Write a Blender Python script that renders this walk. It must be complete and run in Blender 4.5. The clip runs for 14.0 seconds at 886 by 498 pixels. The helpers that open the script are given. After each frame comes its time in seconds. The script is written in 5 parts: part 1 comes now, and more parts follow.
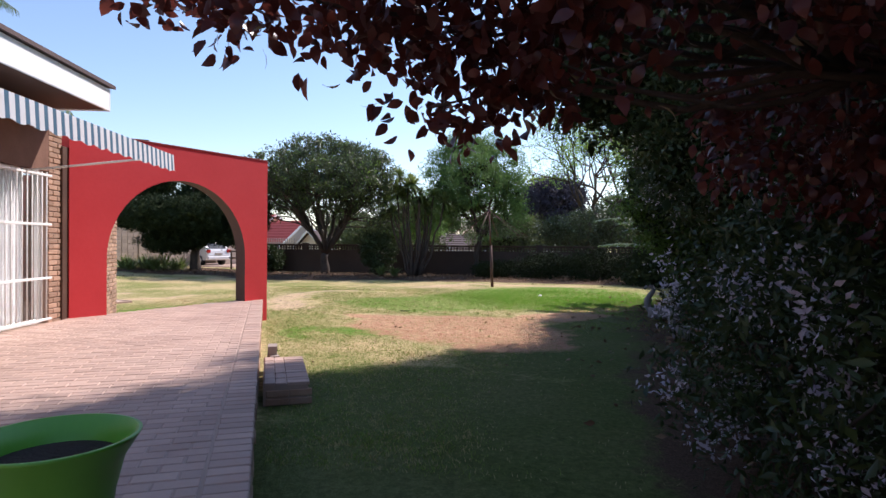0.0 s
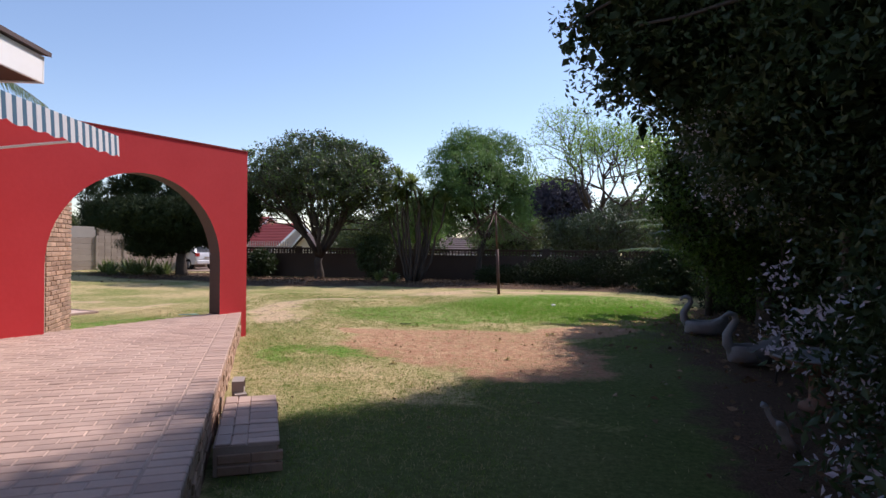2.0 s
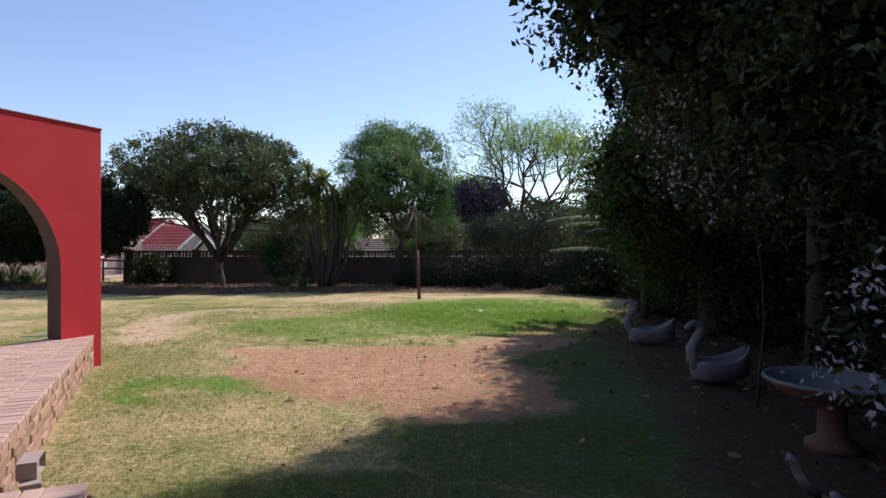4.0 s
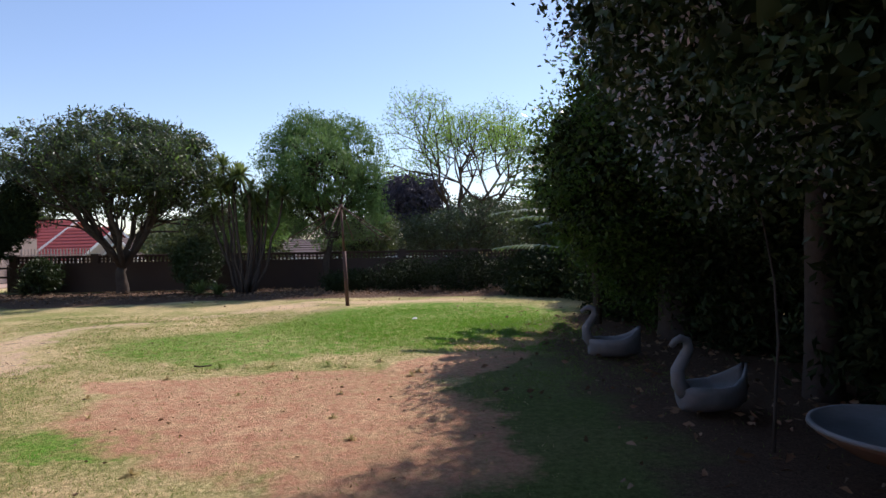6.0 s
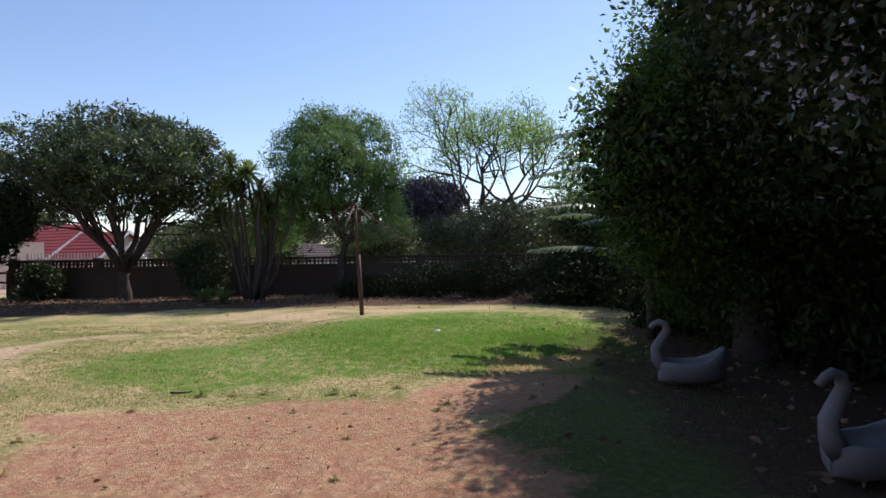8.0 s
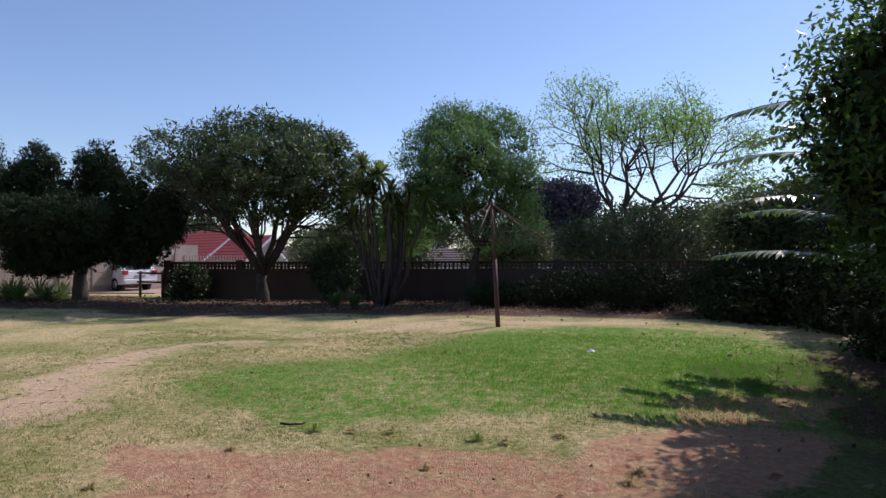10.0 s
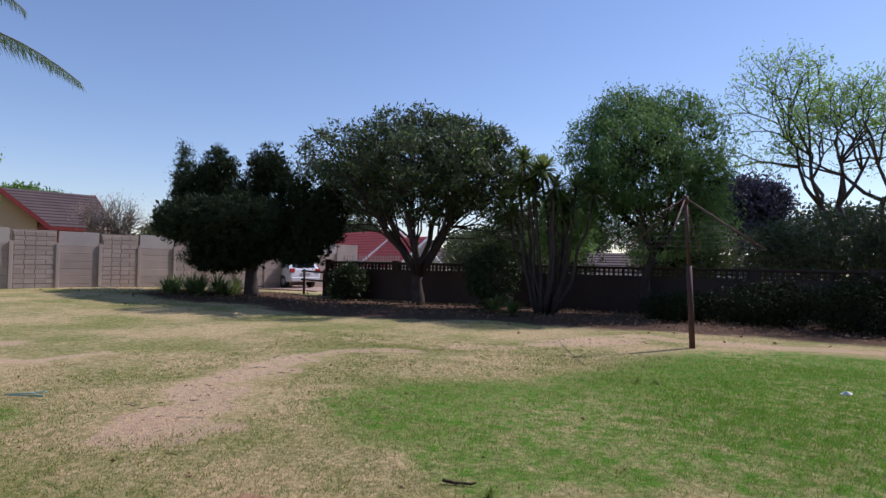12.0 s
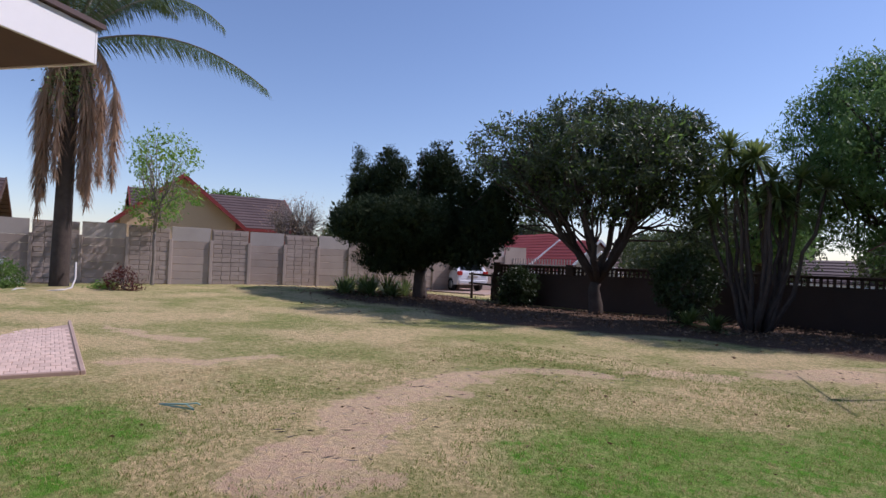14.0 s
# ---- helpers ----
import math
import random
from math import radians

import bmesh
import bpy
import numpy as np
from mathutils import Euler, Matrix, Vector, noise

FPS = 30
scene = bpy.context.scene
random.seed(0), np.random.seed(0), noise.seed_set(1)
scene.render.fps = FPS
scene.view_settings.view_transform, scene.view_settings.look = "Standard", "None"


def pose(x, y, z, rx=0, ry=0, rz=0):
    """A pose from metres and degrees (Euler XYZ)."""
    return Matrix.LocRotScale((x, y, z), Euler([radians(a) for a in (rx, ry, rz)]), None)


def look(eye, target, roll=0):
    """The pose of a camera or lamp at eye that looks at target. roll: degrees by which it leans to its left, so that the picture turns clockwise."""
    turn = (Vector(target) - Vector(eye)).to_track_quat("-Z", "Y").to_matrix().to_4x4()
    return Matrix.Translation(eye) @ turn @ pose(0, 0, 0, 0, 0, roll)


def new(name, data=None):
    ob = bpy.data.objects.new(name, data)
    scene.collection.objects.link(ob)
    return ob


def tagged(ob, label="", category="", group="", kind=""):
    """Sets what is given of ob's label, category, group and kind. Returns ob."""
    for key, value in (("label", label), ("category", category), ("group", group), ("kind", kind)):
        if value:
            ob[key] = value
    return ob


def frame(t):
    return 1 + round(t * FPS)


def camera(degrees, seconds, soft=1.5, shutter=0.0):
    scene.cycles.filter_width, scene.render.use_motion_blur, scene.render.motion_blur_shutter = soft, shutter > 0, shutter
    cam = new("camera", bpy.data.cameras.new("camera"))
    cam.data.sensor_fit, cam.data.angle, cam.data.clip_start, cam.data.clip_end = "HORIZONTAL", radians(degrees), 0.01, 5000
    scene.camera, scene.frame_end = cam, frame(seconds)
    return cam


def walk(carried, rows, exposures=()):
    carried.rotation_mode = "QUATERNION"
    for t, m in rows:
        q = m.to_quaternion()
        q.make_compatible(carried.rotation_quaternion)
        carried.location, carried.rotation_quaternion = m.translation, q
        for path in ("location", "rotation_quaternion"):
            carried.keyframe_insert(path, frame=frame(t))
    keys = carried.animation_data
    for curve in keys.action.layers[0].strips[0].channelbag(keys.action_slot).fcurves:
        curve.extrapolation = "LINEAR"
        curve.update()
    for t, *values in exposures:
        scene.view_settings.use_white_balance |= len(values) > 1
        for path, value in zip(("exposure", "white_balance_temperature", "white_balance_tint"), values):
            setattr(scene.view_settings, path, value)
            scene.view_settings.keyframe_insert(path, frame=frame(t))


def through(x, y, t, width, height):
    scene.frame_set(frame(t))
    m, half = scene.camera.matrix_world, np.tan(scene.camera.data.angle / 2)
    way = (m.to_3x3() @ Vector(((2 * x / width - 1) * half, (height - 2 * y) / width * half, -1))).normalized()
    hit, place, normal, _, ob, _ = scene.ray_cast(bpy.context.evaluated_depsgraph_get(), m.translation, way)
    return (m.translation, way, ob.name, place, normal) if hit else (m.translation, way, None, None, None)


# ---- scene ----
cam = camera(74.2, 14.0)
PATH = [
    (0, (1.048, 0.213, 1.562), (0.737, 2.189, 1.542), 0.5),
    (0.5, (0.936, 0.63, 1.587), (0.617, 2.604, 1.566), 0.6),
    (1, (0.84, 1.023, 1.583), (0.519, 2.997, 1.565), 0.6),
    (1.5, (0.715, 1.396, 1.575), (0.398, 3.37, 1.56), 0.6),
    (2, (0.629, 1.749, 1.57), (0.327, 3.726, 1.562), 0.6),
    (2.5, (0.543, 2.105, 1.543), (0.279, 4.088, 1.545), 0.4),
    (3, (0.44, 2.496, 1.56), (0.242, 4.486, 1.561), 0.3),
    (3.5, (0.424, 2.922, 1.548), (0.309, 4.919, 1.549), 0.2),
    (4, (0.441, 3.376, 1.571), (0.421, 5.376, 1.568), 0.0),
    (4.2, (0.447, 3.56, 1.565), (0.464, 5.56, 1.565), -0.2),
    (6.3, (0.705, 5.305, 1.574), (0.899, 7.295, 1.567), -0.9),
    (6.5, (0.745, 5.459, 1.555), (0.932, 7.451, 1.554), -1.1),
    (7, (0.677, 5.892, 1.568), (0.874, 7.883, 1.566), -0.9),
    (7.2, (0.649, 6.045, 1.557), (0.847, 8.036, 1.557), -0.7),
    (9.3, (0.394, 7.693, 1.456), (0.282, 9.69, 1.493), -0.8),
    (9.5, (0.339, 7.859, 1.476), (0.178, 9.852, 1.512), -0.5),
    (10, (0.261, 8.226, 1.488), (-0.035, 10.204, 1.526), -0.2),
    (10.5, (0.138, 8.586, 1.511), (-0.288, 10.54, 1.547), 0.3),
    (11, (-0.062, 8.973, 1.488), (-0.598, 10.9, 1.53), 0.5),
    (11.5, (-0.229, 9.334, 1.49), (-0.88, 11.224, 1.532), 0.8),
    (12, (-0.465, 9.637, 1.471), (-1.25, 11.476, 1.518), 1.1),
    (12.5, (-0.669, 9.915, 1.486), (-1.58, 11.694, 1.533), 1.4),
    (13, (-0.878, 10.217, 1.494), (-1.909, 11.93, 1.539), 1.7),
    (13.5, (-1.143, 10.491, 1.487), (-2.301, 12.121, 1.53), 2.0),
    (14, (-1.413, 10.792, 1.47), (-2.675, 12.343, 1.513), 2.1),
]
walk(cam, [(t, look(eye, target, roll)) for t, eye, target, roll in PATH], [(0, 0.9, 6500, 20), (1.5, 0.63, 6550, 21), (3.0, 0.56, 6500, 21), (6.5, 0.6, 6550, 21), (9.5, 0.33, 6250, 21), (14, 0.18, 6050, 27)])

# ---- daylight ----
SUN_AZ = math.atan2(0.60, 0.80)  # from +y towards +x
SUN_EL = radians(46)
world = bpy.data.worlds.new("sky")
scene.world = world
world.use_nodes = True
wn = world.node_tree
sky = wn.nodes.new("ShaderNodeTexSky")
sky.sky_type, sky.sun_disc = "NISHITA", False
sky.sun_elevation, sky.sun_rotation = SUN_EL, SUN_AZ
sky.air_density, sky.dust_density, sky.ozone_density = 1.1, 0.15, 3.0
wn.links.new(sky.outputs[0], wn.nodes["Background"].inputs[0])
wn.nodes["Background"].inputs[1].default_value = 0.11
sun_data = bpy.data.lights.new("sun", "SUN")
sun_data.energy, sun_data.angle, sun_data.color = 3.3, radians(0.53), (1.0, 0.95, 0.89)
sun = new("sun", sun_data)
sun_dir = Vector((math.sin(SUN_AZ) * math.cos(SUN_EL), math.cos(SUN_AZ) * math.cos(SUN_EL), math.sin(SUN_EL)))
sun.matrix_basis = look(sun_dir * 60, (0, 0, 0))

# ---- materials ----


def nodes_of(name):
    m = bpy.data.materials.new(name)
    m.use_nodes = True
    nt = m.node_tree
    return m, nt, nt.nodes["Principled BSDF"]


def mix_rgb(nt, fac, a, b):
    n = nt.nodes.new("ShaderNodeMix")
    n.data_type = "RGBA"
    for sock, v in ((n.inputs[0], fac), (n.inputs[6], a), (n.inputs[7], b)):
        if isinstance(v, (tuple, float, int)):
            sock.default_value = (*v, 1) if isinstance(v, tuple) else v
        else:
            nt.links.new(v, sock)
    return n.outputs[2]


def ramp(nt, src, lo, hi):
    n = nt.nodes.new("ShaderNodeMapRange")
    nt.links.new(src, n.inputs[0])
    n.inputs[1].default_value, n.inputs[2].default_value = lo, hi
    return n.outputs[0]


def noise_of(nt, coord, scale, detail=4.0, rough=0.6):
    n = nt.nodes.new("ShaderNodeTexNoise")
    nt.links.new(coord, n.inputs["Vector"])
    n.inputs["Scale"].default_value, n.inputs["Detail"].default_value, n.inputs["Roughness"].default_value = scale, detail, rough
    return n.outputs[0]


def maths(nt, op, a, b=0.0):
    n = nt.nodes.new("ShaderNodeMath")
    n.operation = op
    for sock, v in ((n.inputs[0], a), (n.inputs[1], b)):
        if isinstance(v, (float, int)):
            sock.default_value = v
        else:
            nt.links.new(v, sock)
    return n.outputs[0]


def place_of(nt):
    return nt.nodes.new("ShaderNodeNewGeometry").outputs["Position"]


def bump(nt, bsdf, src, strength, dist):
    n = nt.nodes.new("ShaderNodeBump")
    n.inputs["Strength"].default_value, n.inputs["Distance"].default_value = strength, dist
    nt.links.new(src, n.inputs["Height"])
    nt.links.new(n.outputs[0], bsdf.inputs["Normal"])


def surface(name, a, b, rough=0.8, big=0.7, fine=25.0, relief=0.3, depth=0.01, metal=0.0, spread=0.0, spec=0.3):
    """A mottled surface: colours a and b mixed by large stains and fine grain; spread varies pieces by their own random value."""
    m, nt, p = nodes_of(name)
    c = place_of(nt)
    n1, n2 = noise_of(nt, c, big), noise_of(nt, c, fine, 5.0)
    f = maths(nt, "ADD", maths(nt, "MULTIPLY", ramp(nt, n1, 0.3, 0.7), 0.6), maths(nt, "MULTIPLY", n2, 0.5))
    col = mix_rgb(nt, f, a, b)
    if spread:
        info = nt.nodes.new("ShaderNodeObjectInfo")
        h = nt.nodes.new("ShaderNodeHueSaturation")
        nt.links.new(col, h.inputs["Color"])
        nt.links.new(maths(nt, "ADD", maths(nt, "MULTIPLY", info.outputs["Random"], 2 * spread), 1 - spread), h.inputs["Value"])
        col = h.outputs[0]
    nt.links.new(col, p.inputs["Base Color"])
    nt.links.new(maths(nt, "ADD", maths(nt, "MULTIPLY", n1, 0.15), rough - 0.07), p.inputs["Roughness"])
    p.inputs["Metallic"].default_value = metal
    p.inputs["Specular IOR Level"].default_value = spec
    bump(nt, p, n2, relief, depth)
    return m


def leafy(name, a, b, rough=0.5, through=0.35, spec=0.35):
    """Leaves: colour varies leaf by leaf, some light passes through."""
    m, nt, p = nodes_of(name)
    g = nt.nodes.new("ShaderNodeNewGeometry")
    n1 = noise_of(nt, g.outputs["Position"], 1.1)
    f = maths(nt, "ADD", maths(nt, "MULTIPLY", g.outputs["Random Per Island"], 0.7), maths(nt, "MULTIPLY", n1, 0.4))
    col = mix_rgb(nt, f, a, b)
    nt.links.new(col, p.inputs["Base Color"])
    p.inputs["Roughness"].default_value = rough
    p.inputs["Specular IOR Level"].default_value = spec
    t = nt.nodes.new("ShaderNodeBsdfTranslucent")
    nt.links.new(mix_rgb(nt, 0.5, col, tuple(min(1, v * 1.5) for v in b)), t.inputs[0])
    mx = nt.nodes.new("ShaderNodeMixShader")
    mx.inputs[0].default_value = through
    nt.links.new(p.outputs[0], mx.inputs[1])
    nt.links.new(t.outputs[0], mx.inputs[2])
    nt.links.new(mx.outputs[0], nt.nodes["Material Output"].inputs[0])
    return m


def ellipse_mask(nt, warped, cx, cy, rx, ry, turn=0.0):
    """1 inside a soft-edged ellipse on the ground, 0 outside."""
    mp = nt.nodes.new("ShaderNodeMapping")
    mp.vector_type = "TEXTURE"
    mp.inputs["Location"].default_value = (cx, cy, 0)
    mp.inputs["Rotation"].default_value = (0, 0, radians(turn))
    mp.inputs["Scale"].default_value = (rx, ry, 1e6)
    nt.links.new(warped, mp.inputs[0])
    ln = nt.nodes.new("ShaderNodeVectorMath")
    ln.operation = "LENGTH"
    nt.links.new(mp.outputs[0], ln.inputs[0])
    return ramp(nt, ln.outputs["Value"], 1.08, 0.92)


def lawn_material():
    m, nt, p = nodes_of("lawn")
    c = place_of(nt)
    wob = nt.nodes.new("ShaderNodeTexNoise")
    nt.links.new(c, wob.inputs["Vector"])
    wob.inputs["Scale"].default_value, wob.inputs["Detail"].default_value, wob.inputs["Roughness"].default_value = 0.9, 8.0, 0.68
    vm = nt.nodes.new("ShaderNodeVectorMath")
    vm.operation = "MULTIPLY_ADD"
    nt.links.new(wob.outputs["Color"], vm.inputs[0])
    vm.inputs[1].default_value = (2.0, 2.0, 0)
    nt.links.new(c, vm.inputs[2])
    sh = nt.nodes.new("ShaderNodeVectorMath")
    nt.links.new(vm.outputs[0], sh.inputs[0])
    sh.inputs[1].default_value = (-1.0, -1.0, 0)
    w = sh.outputs[0]

    def union(spots):
        total = None
        for s in spots:
            e = ellipse_mask(nt, w, *s)
            total = e if total is None else maths(nt, "MAXIMUM", total, e)
        return total

    # bare red soil, worn sandy track, lush grass, leaf litter under the trees
    bare = union([(-0.6, 11.2, 1.9, 1.75, 0), (0.35, 10.2, 1.3, 1.6, 20), (-2.0, 12.2, 0.9, 0.55, -20), (1.6, 12.9, 1.3, 0.7, 30),
                  (2.6, 14.6, 1.3, 0.5, 35)])
    track = union([(-4.75, 13.5, 0.55, 0.75, 25), (-5.4, 14.5, 0.38, 0.8, 30), (-5.8, 15.7, 0.34, 0.8, 10), (-5.9, 16.9, 0.36, 0.8, -10), (-5.3, 18.0, 0.8, 0.3, 35), (-3.9, 19.4, 1.0, 0.25, 40),
                   (-2.4, 21.1, 1.3, 0.5, 40), (0.5, 22.3, 2.6, 0.4, 0), (-9.2, 14.9, 0.22, 1.3, -30), (-12.0, 15.5, 1.6, 0.2, 10)])
    lush = union([(-1.9, 15.2, 2.0, 1.7, 0), (2.0, 17.6, 3.4, 4.0, 20), (0.2, 16.5, 2.4, 2.6, 0), (-3.0, 9.9, 0.3, 0.7, 10), (-6.9, 11.9, 1.6, 1.2, 20), (-1.9, 10.0, 0.8, 0.45, -20)])
    litter = union([(-15.5, 26.5, 4.0, 2.8, 0), (-9.0, 26.2, 5.0, 3.2, 0), (-2.5, 26.8, 6.0, 3.2, 0), (5.0, 26.5, 7.0, 3.0, 0), (5.7, 10.0, 2.9, 9.0, 0), (3.6, 5.0, 1.6, 5.0, 0)])
    # Greener grass, also painted darker where the side trees' shade falls.
    shade_grass = union([(0.9, 8.4, 1.0, 1.4, 0), (-0.3, 6.2, 1.5, 1.3, 0), (1.3, 4.2, 2.7, 2.9, 0), (2.4, 9.0, 1.3, 4.8, 0), (4.0, 14.5, 1.2, 3.0, 20)])
    fine = noise_of(nt, c, 60.0, 6.0, 0.75)
    tuft = noise_of(nt, c, 17.0, 4.0, 0.7)
    mid = noise_of(nt, c, 5.0, 5.0, 0.7)
    big = noise_of(nt, c, 0.45, 3.0)
    dry = mix_rgb(nt, ramp(nt, fine, 0.3, 0.7), (0.45, 0.33, 0.15), (0.70, 0.55, 0.31))
    green = mix_rgb(nt, ramp(nt, fine, 0.3, 0.7), (0.13, 0.18, 0.035), (0.28, 0.31, 0.09))
    rich = mix_rgb(nt, ramp(nt, fine, 0.3, 0.7), (0.055, 0.18, 0.012), (0.16, 0.34, 0.035))
    patch = maths(nt, "ADD", maths(nt, "MULTIPLY", ramp(nt, big, 0.38, 0.60), 0.7), maths(nt, "MULTIPLY", ramp(nt, mid, 0.38, 0.62), 0.35))
    patch = maths(nt, "SUBTRACT", maths(nt, "ADD", patch, maths(nt, "MULTIPLY", ramp(nt, tuft, 0.38, 0.62), 0.45)), 0.19)
    col = mix_rgb(nt, patch, green, dry)
    col = mix_rgb(nt, maths(nt, "MULTIPLY", lush, ramp(nt, mid, 0.32, 0.6)), col, rich)
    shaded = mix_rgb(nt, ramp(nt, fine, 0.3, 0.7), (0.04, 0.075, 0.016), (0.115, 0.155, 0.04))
    col = mix_rgb(nt, maths(nt, "MULTIPLY", shade_grass, 0.85), col, shaded)
    soil = mix_rgb(nt, ramp(nt, mid, 0.3, 0.7), (0.44, 0.22, 0.125), (0.62, 0.36, 0.23))
    soil = mix_rgb(nt, maths(nt, "MULTIPLY", ramp(nt, fine, 0.56, 0.66), 0.6), soil, (0.22, 0.15, 0.07))
    sand = mix_rgb(nt, ramp(nt, mid, 0.3, 0.7), (0.60, 0.40, 0.26), (0.76, 0.55, 0.38))
    ragged = ramp(nt, mid, 0.60, 0.42)
    col = mix_rgb(nt, maths(nt, "MULTIPLY", track, maths(nt, "ADD", maths(nt, "ADD", maths(nt, "MULTIPLY", ragged, 0.45), maths(nt, "MULTIPLY", ramp(nt, tuft, 0.60, 0.42), 0.45)), 0.1)), col, sand)
    col = mix_rgb(nt, maths(nt, "MULTIPLY", bare, maths(nt, "ADD", maths(nt, "MULTIPLY", ragged, 0.4), 0.6)), col, soil)
    # Leaf-litter brown, taken darker to deepen the shade under the trees.
    brown = mix_rgb(nt, ramp(nt, fine, 0.35, 0.65), (0.06, 0.035, 0.022), (0.19, 0.12, 0.08))
    col = mix_rgb(nt, litter, col, brown)
    hv = nt.nodes.new("ShaderNodeHueSaturation")
    nt.links.new(col, hv.inputs["Color"])
    nt.links.new(maths(nt, "ADD", maths(nt, "MULTIPLY", ramp(nt, tuft, 0.32, 0.68), 0.45), 0.78), hv.inputs["Value"])
    nt.links.new(hv.outputs[0], p.inputs["Base Color"])
    p.inputs["Roughness"].default_value = 0.95
    p.inputs["Specular IOR Level"].default_value = 0.1
    bump(nt, p, maths(nt, "ADD", maths(nt, "ADD", fine, tuft), maths(nt, "MULTIPLY", mid, 1.5)), 0.8, 0.035)
    return m


def striped_canvas():
    m, nt, p = nodes_of("striped_canvas")
    tc = nt.nodes.new("ShaderNodeTexCoord")
    sep = nt.nodes.new("ShaderNodeSeparateXYZ")
    nt.links.new(tc.outputs["Object"], sep.inputs[0])
    f = maths(nt, "GREATER_THAN", maths(nt, "FRACT", maths(nt, "MULTIPLY", sep.outputs[1], 1 / 0.125)), 0.56)
    wear = noise_of(nt, tc.outputs["Object"], 6.0)
    col = mix_rgb(nt, f, mix_rgb(nt, wear, (0.82, 0.84, 0.86), (0.7, 0.72, 0.74)), mix_rgb(nt, wear, (0.05, 0.13, 0.21), (0.09, 0.2, 0.3)))
    nt.links.new(col, p.inputs["Base Color"])
    p.inputs["Roughness"].default_value = 0.8
    t = nt.nodes.new("ShaderNodeBsdfTranslucent")
    nt.links.new(col, t.inputs[0])
    mx = nt.nodes.new("ShaderNodeMixShader")
    mx.inputs[0].default_value = 0.35
    nt.links.new(p.outputs[0], mx.inputs[1])
    nt.links.new(t.outputs[0], mx.inputs[2])
    nt.links.new(mx.outputs[0], nt.nodes["Material Output"].inputs[0])
    return m


LAWN = lawn_material()
RED = surface("red_plaster", (0.60, 0.035, 0.04), (0.70, 0.06, 0.065), 0.75, 0.8, 18, 0.25, 0.006)
PAVER = surface("clay_paver", (0.42, 0.275, 0.215), (0.55, 0.395, 0.32), 0.85, 1.2, 40, 0.4, 0.004, spread=0.11)
PAVER_SANDY = surface("sand_dusted_paver", (0.58, 0.41, 0.32), (0.70, 0.53, 0.43), 0.9, 1.2, 40, 0.4, 0.004, spread=0.1)
MORTAR = surface("mortar_sand", (0.36, 0.25, 0.195), (0.47, 0.345, 0.275), 0.95, 2, 60, 0.5, 0.005)
BRICK = surface("face_brick", (0.30, 0.17, 0.11), (0.46, 0.31, 0.22), 0.9, 3, 35, 0.5, 0.006, spread=0.25)
BRICK_DARK = surface("dark_brown_brickwork", (0.13, 0.065, 0.045), (0.22, 0.12, 0.085), 0.9, 3, 35, 0.5, 0.006)
WHITE = surface("white_paint", (0.78, 0.77, 0.74), (0.84, 0.83, 0.80), 0.55, 0.8, 14, 0.1, 0.003)
SOFFIT = surface("dark_brown_timber", (0.06, 0.03, 0.02), (0.11, 0.06, 0.04), 0.7, 2, 20, 0.2, 0.004)
CONCRETE = surface("precast_concrete", (0.32, 0.255, 0.215), (0.44, 0.365, 0.315), 0.92, 0.9, 30, 0.4, 0.006, spread=0.1)
CONCRETE_PALE = surface("pale_concrete_slab", (0.38, 0.335, 0.30), (0.49, 0.44, 0.405), 0.92, 0.9, 22, 0.3, 0.005, spread=0.06)
# Brown wall plaster, its colour lowered further for the tree shade on it.
BACKWALL = surface("shade_dark_brown_plaster", (0.062, 0.042, 0.034), (0.10, 0.068, 0.054), 0.92, 0.6, 20, 0.3, 0.006)
BARK = surface("bark", (0.045, 0.033, 0.028), (0.10, 0.078, 0.062), 0.95, 4, 30, 0.8, 0.02)
BARK_PALE = surface("pale_bark", (0.17, 0.14, 0.115), (0.30, 0.26, 0.22), 0.95, 4, 30, 0.7, 0.02)
RUST = surface("rusty_steel", (0.07, 0.04, 0.036), (0.15, 0.08, 0.065), 0.7, 4, 60, 0.3, 0.002, metal=0.3)
WIRE = surface("galvanised_wire", (0.07, 0.06, 0.06), (0.13, 0.12, 0.12), 0.7, 4, 60, 0.1, 0.001, metal=0.2)
CANVAS = striped_canvas()
CURTAIN = surface("white_curtain", (0.74, 0.74, 0.76), (0.82, 0.82, 0.84), 0.9, 2, 60, 0.2, 0.002)
POT = surface("green_plastic", (0.10, 0.36, 0.03), (0.14, 0.43, 0.045), 0.38, 2, 30, 0.05, 0.001, spec=0.5)
SOIL = surface("potting_soil", (0.025, 0.017, 0.012), (0.06, 0.04, 0.03), 0.95, 6, 60, 1.0, 0.02)
STATUE = surface("weathered_white_cement", (0.16, 0.16, 0.16), (0.30, 0.30, 0.30), 0.8, 3, 25, 0.3, 0.004)
TERRA = surface("dark_terracotta", (0.16, 0.09, 0.06), (0.24, 0.14, 0.10), 0.85, 3, 25, 0.3, 0.004)
ROOF_RED = surface("red_roof_tile", (0.36, 0.055, 0.045), (0.46, 0.085, 0.07), 0.7, 0.6, 12, 0.3, 0.01)
ROOF_DARK = surface("dark_roof_tile", (0.075, 0.05, 0.046), (0.13, 0.09, 0.083), 0.75, 0.6, 12, 0.3, 0.01)
CREAM = surface("cream_plaster", (0.68, 0.58, 0.42), (0.78, 0.68, 0.52), 0.85, 0.6, 14, 0.2, 0.005)
TAN = surface("tan_plaster", (0.56, 0.40, 0.24), (0.64, 0.47, 0.30), 0.85, 0.6, 14, 0.2, 0.005)
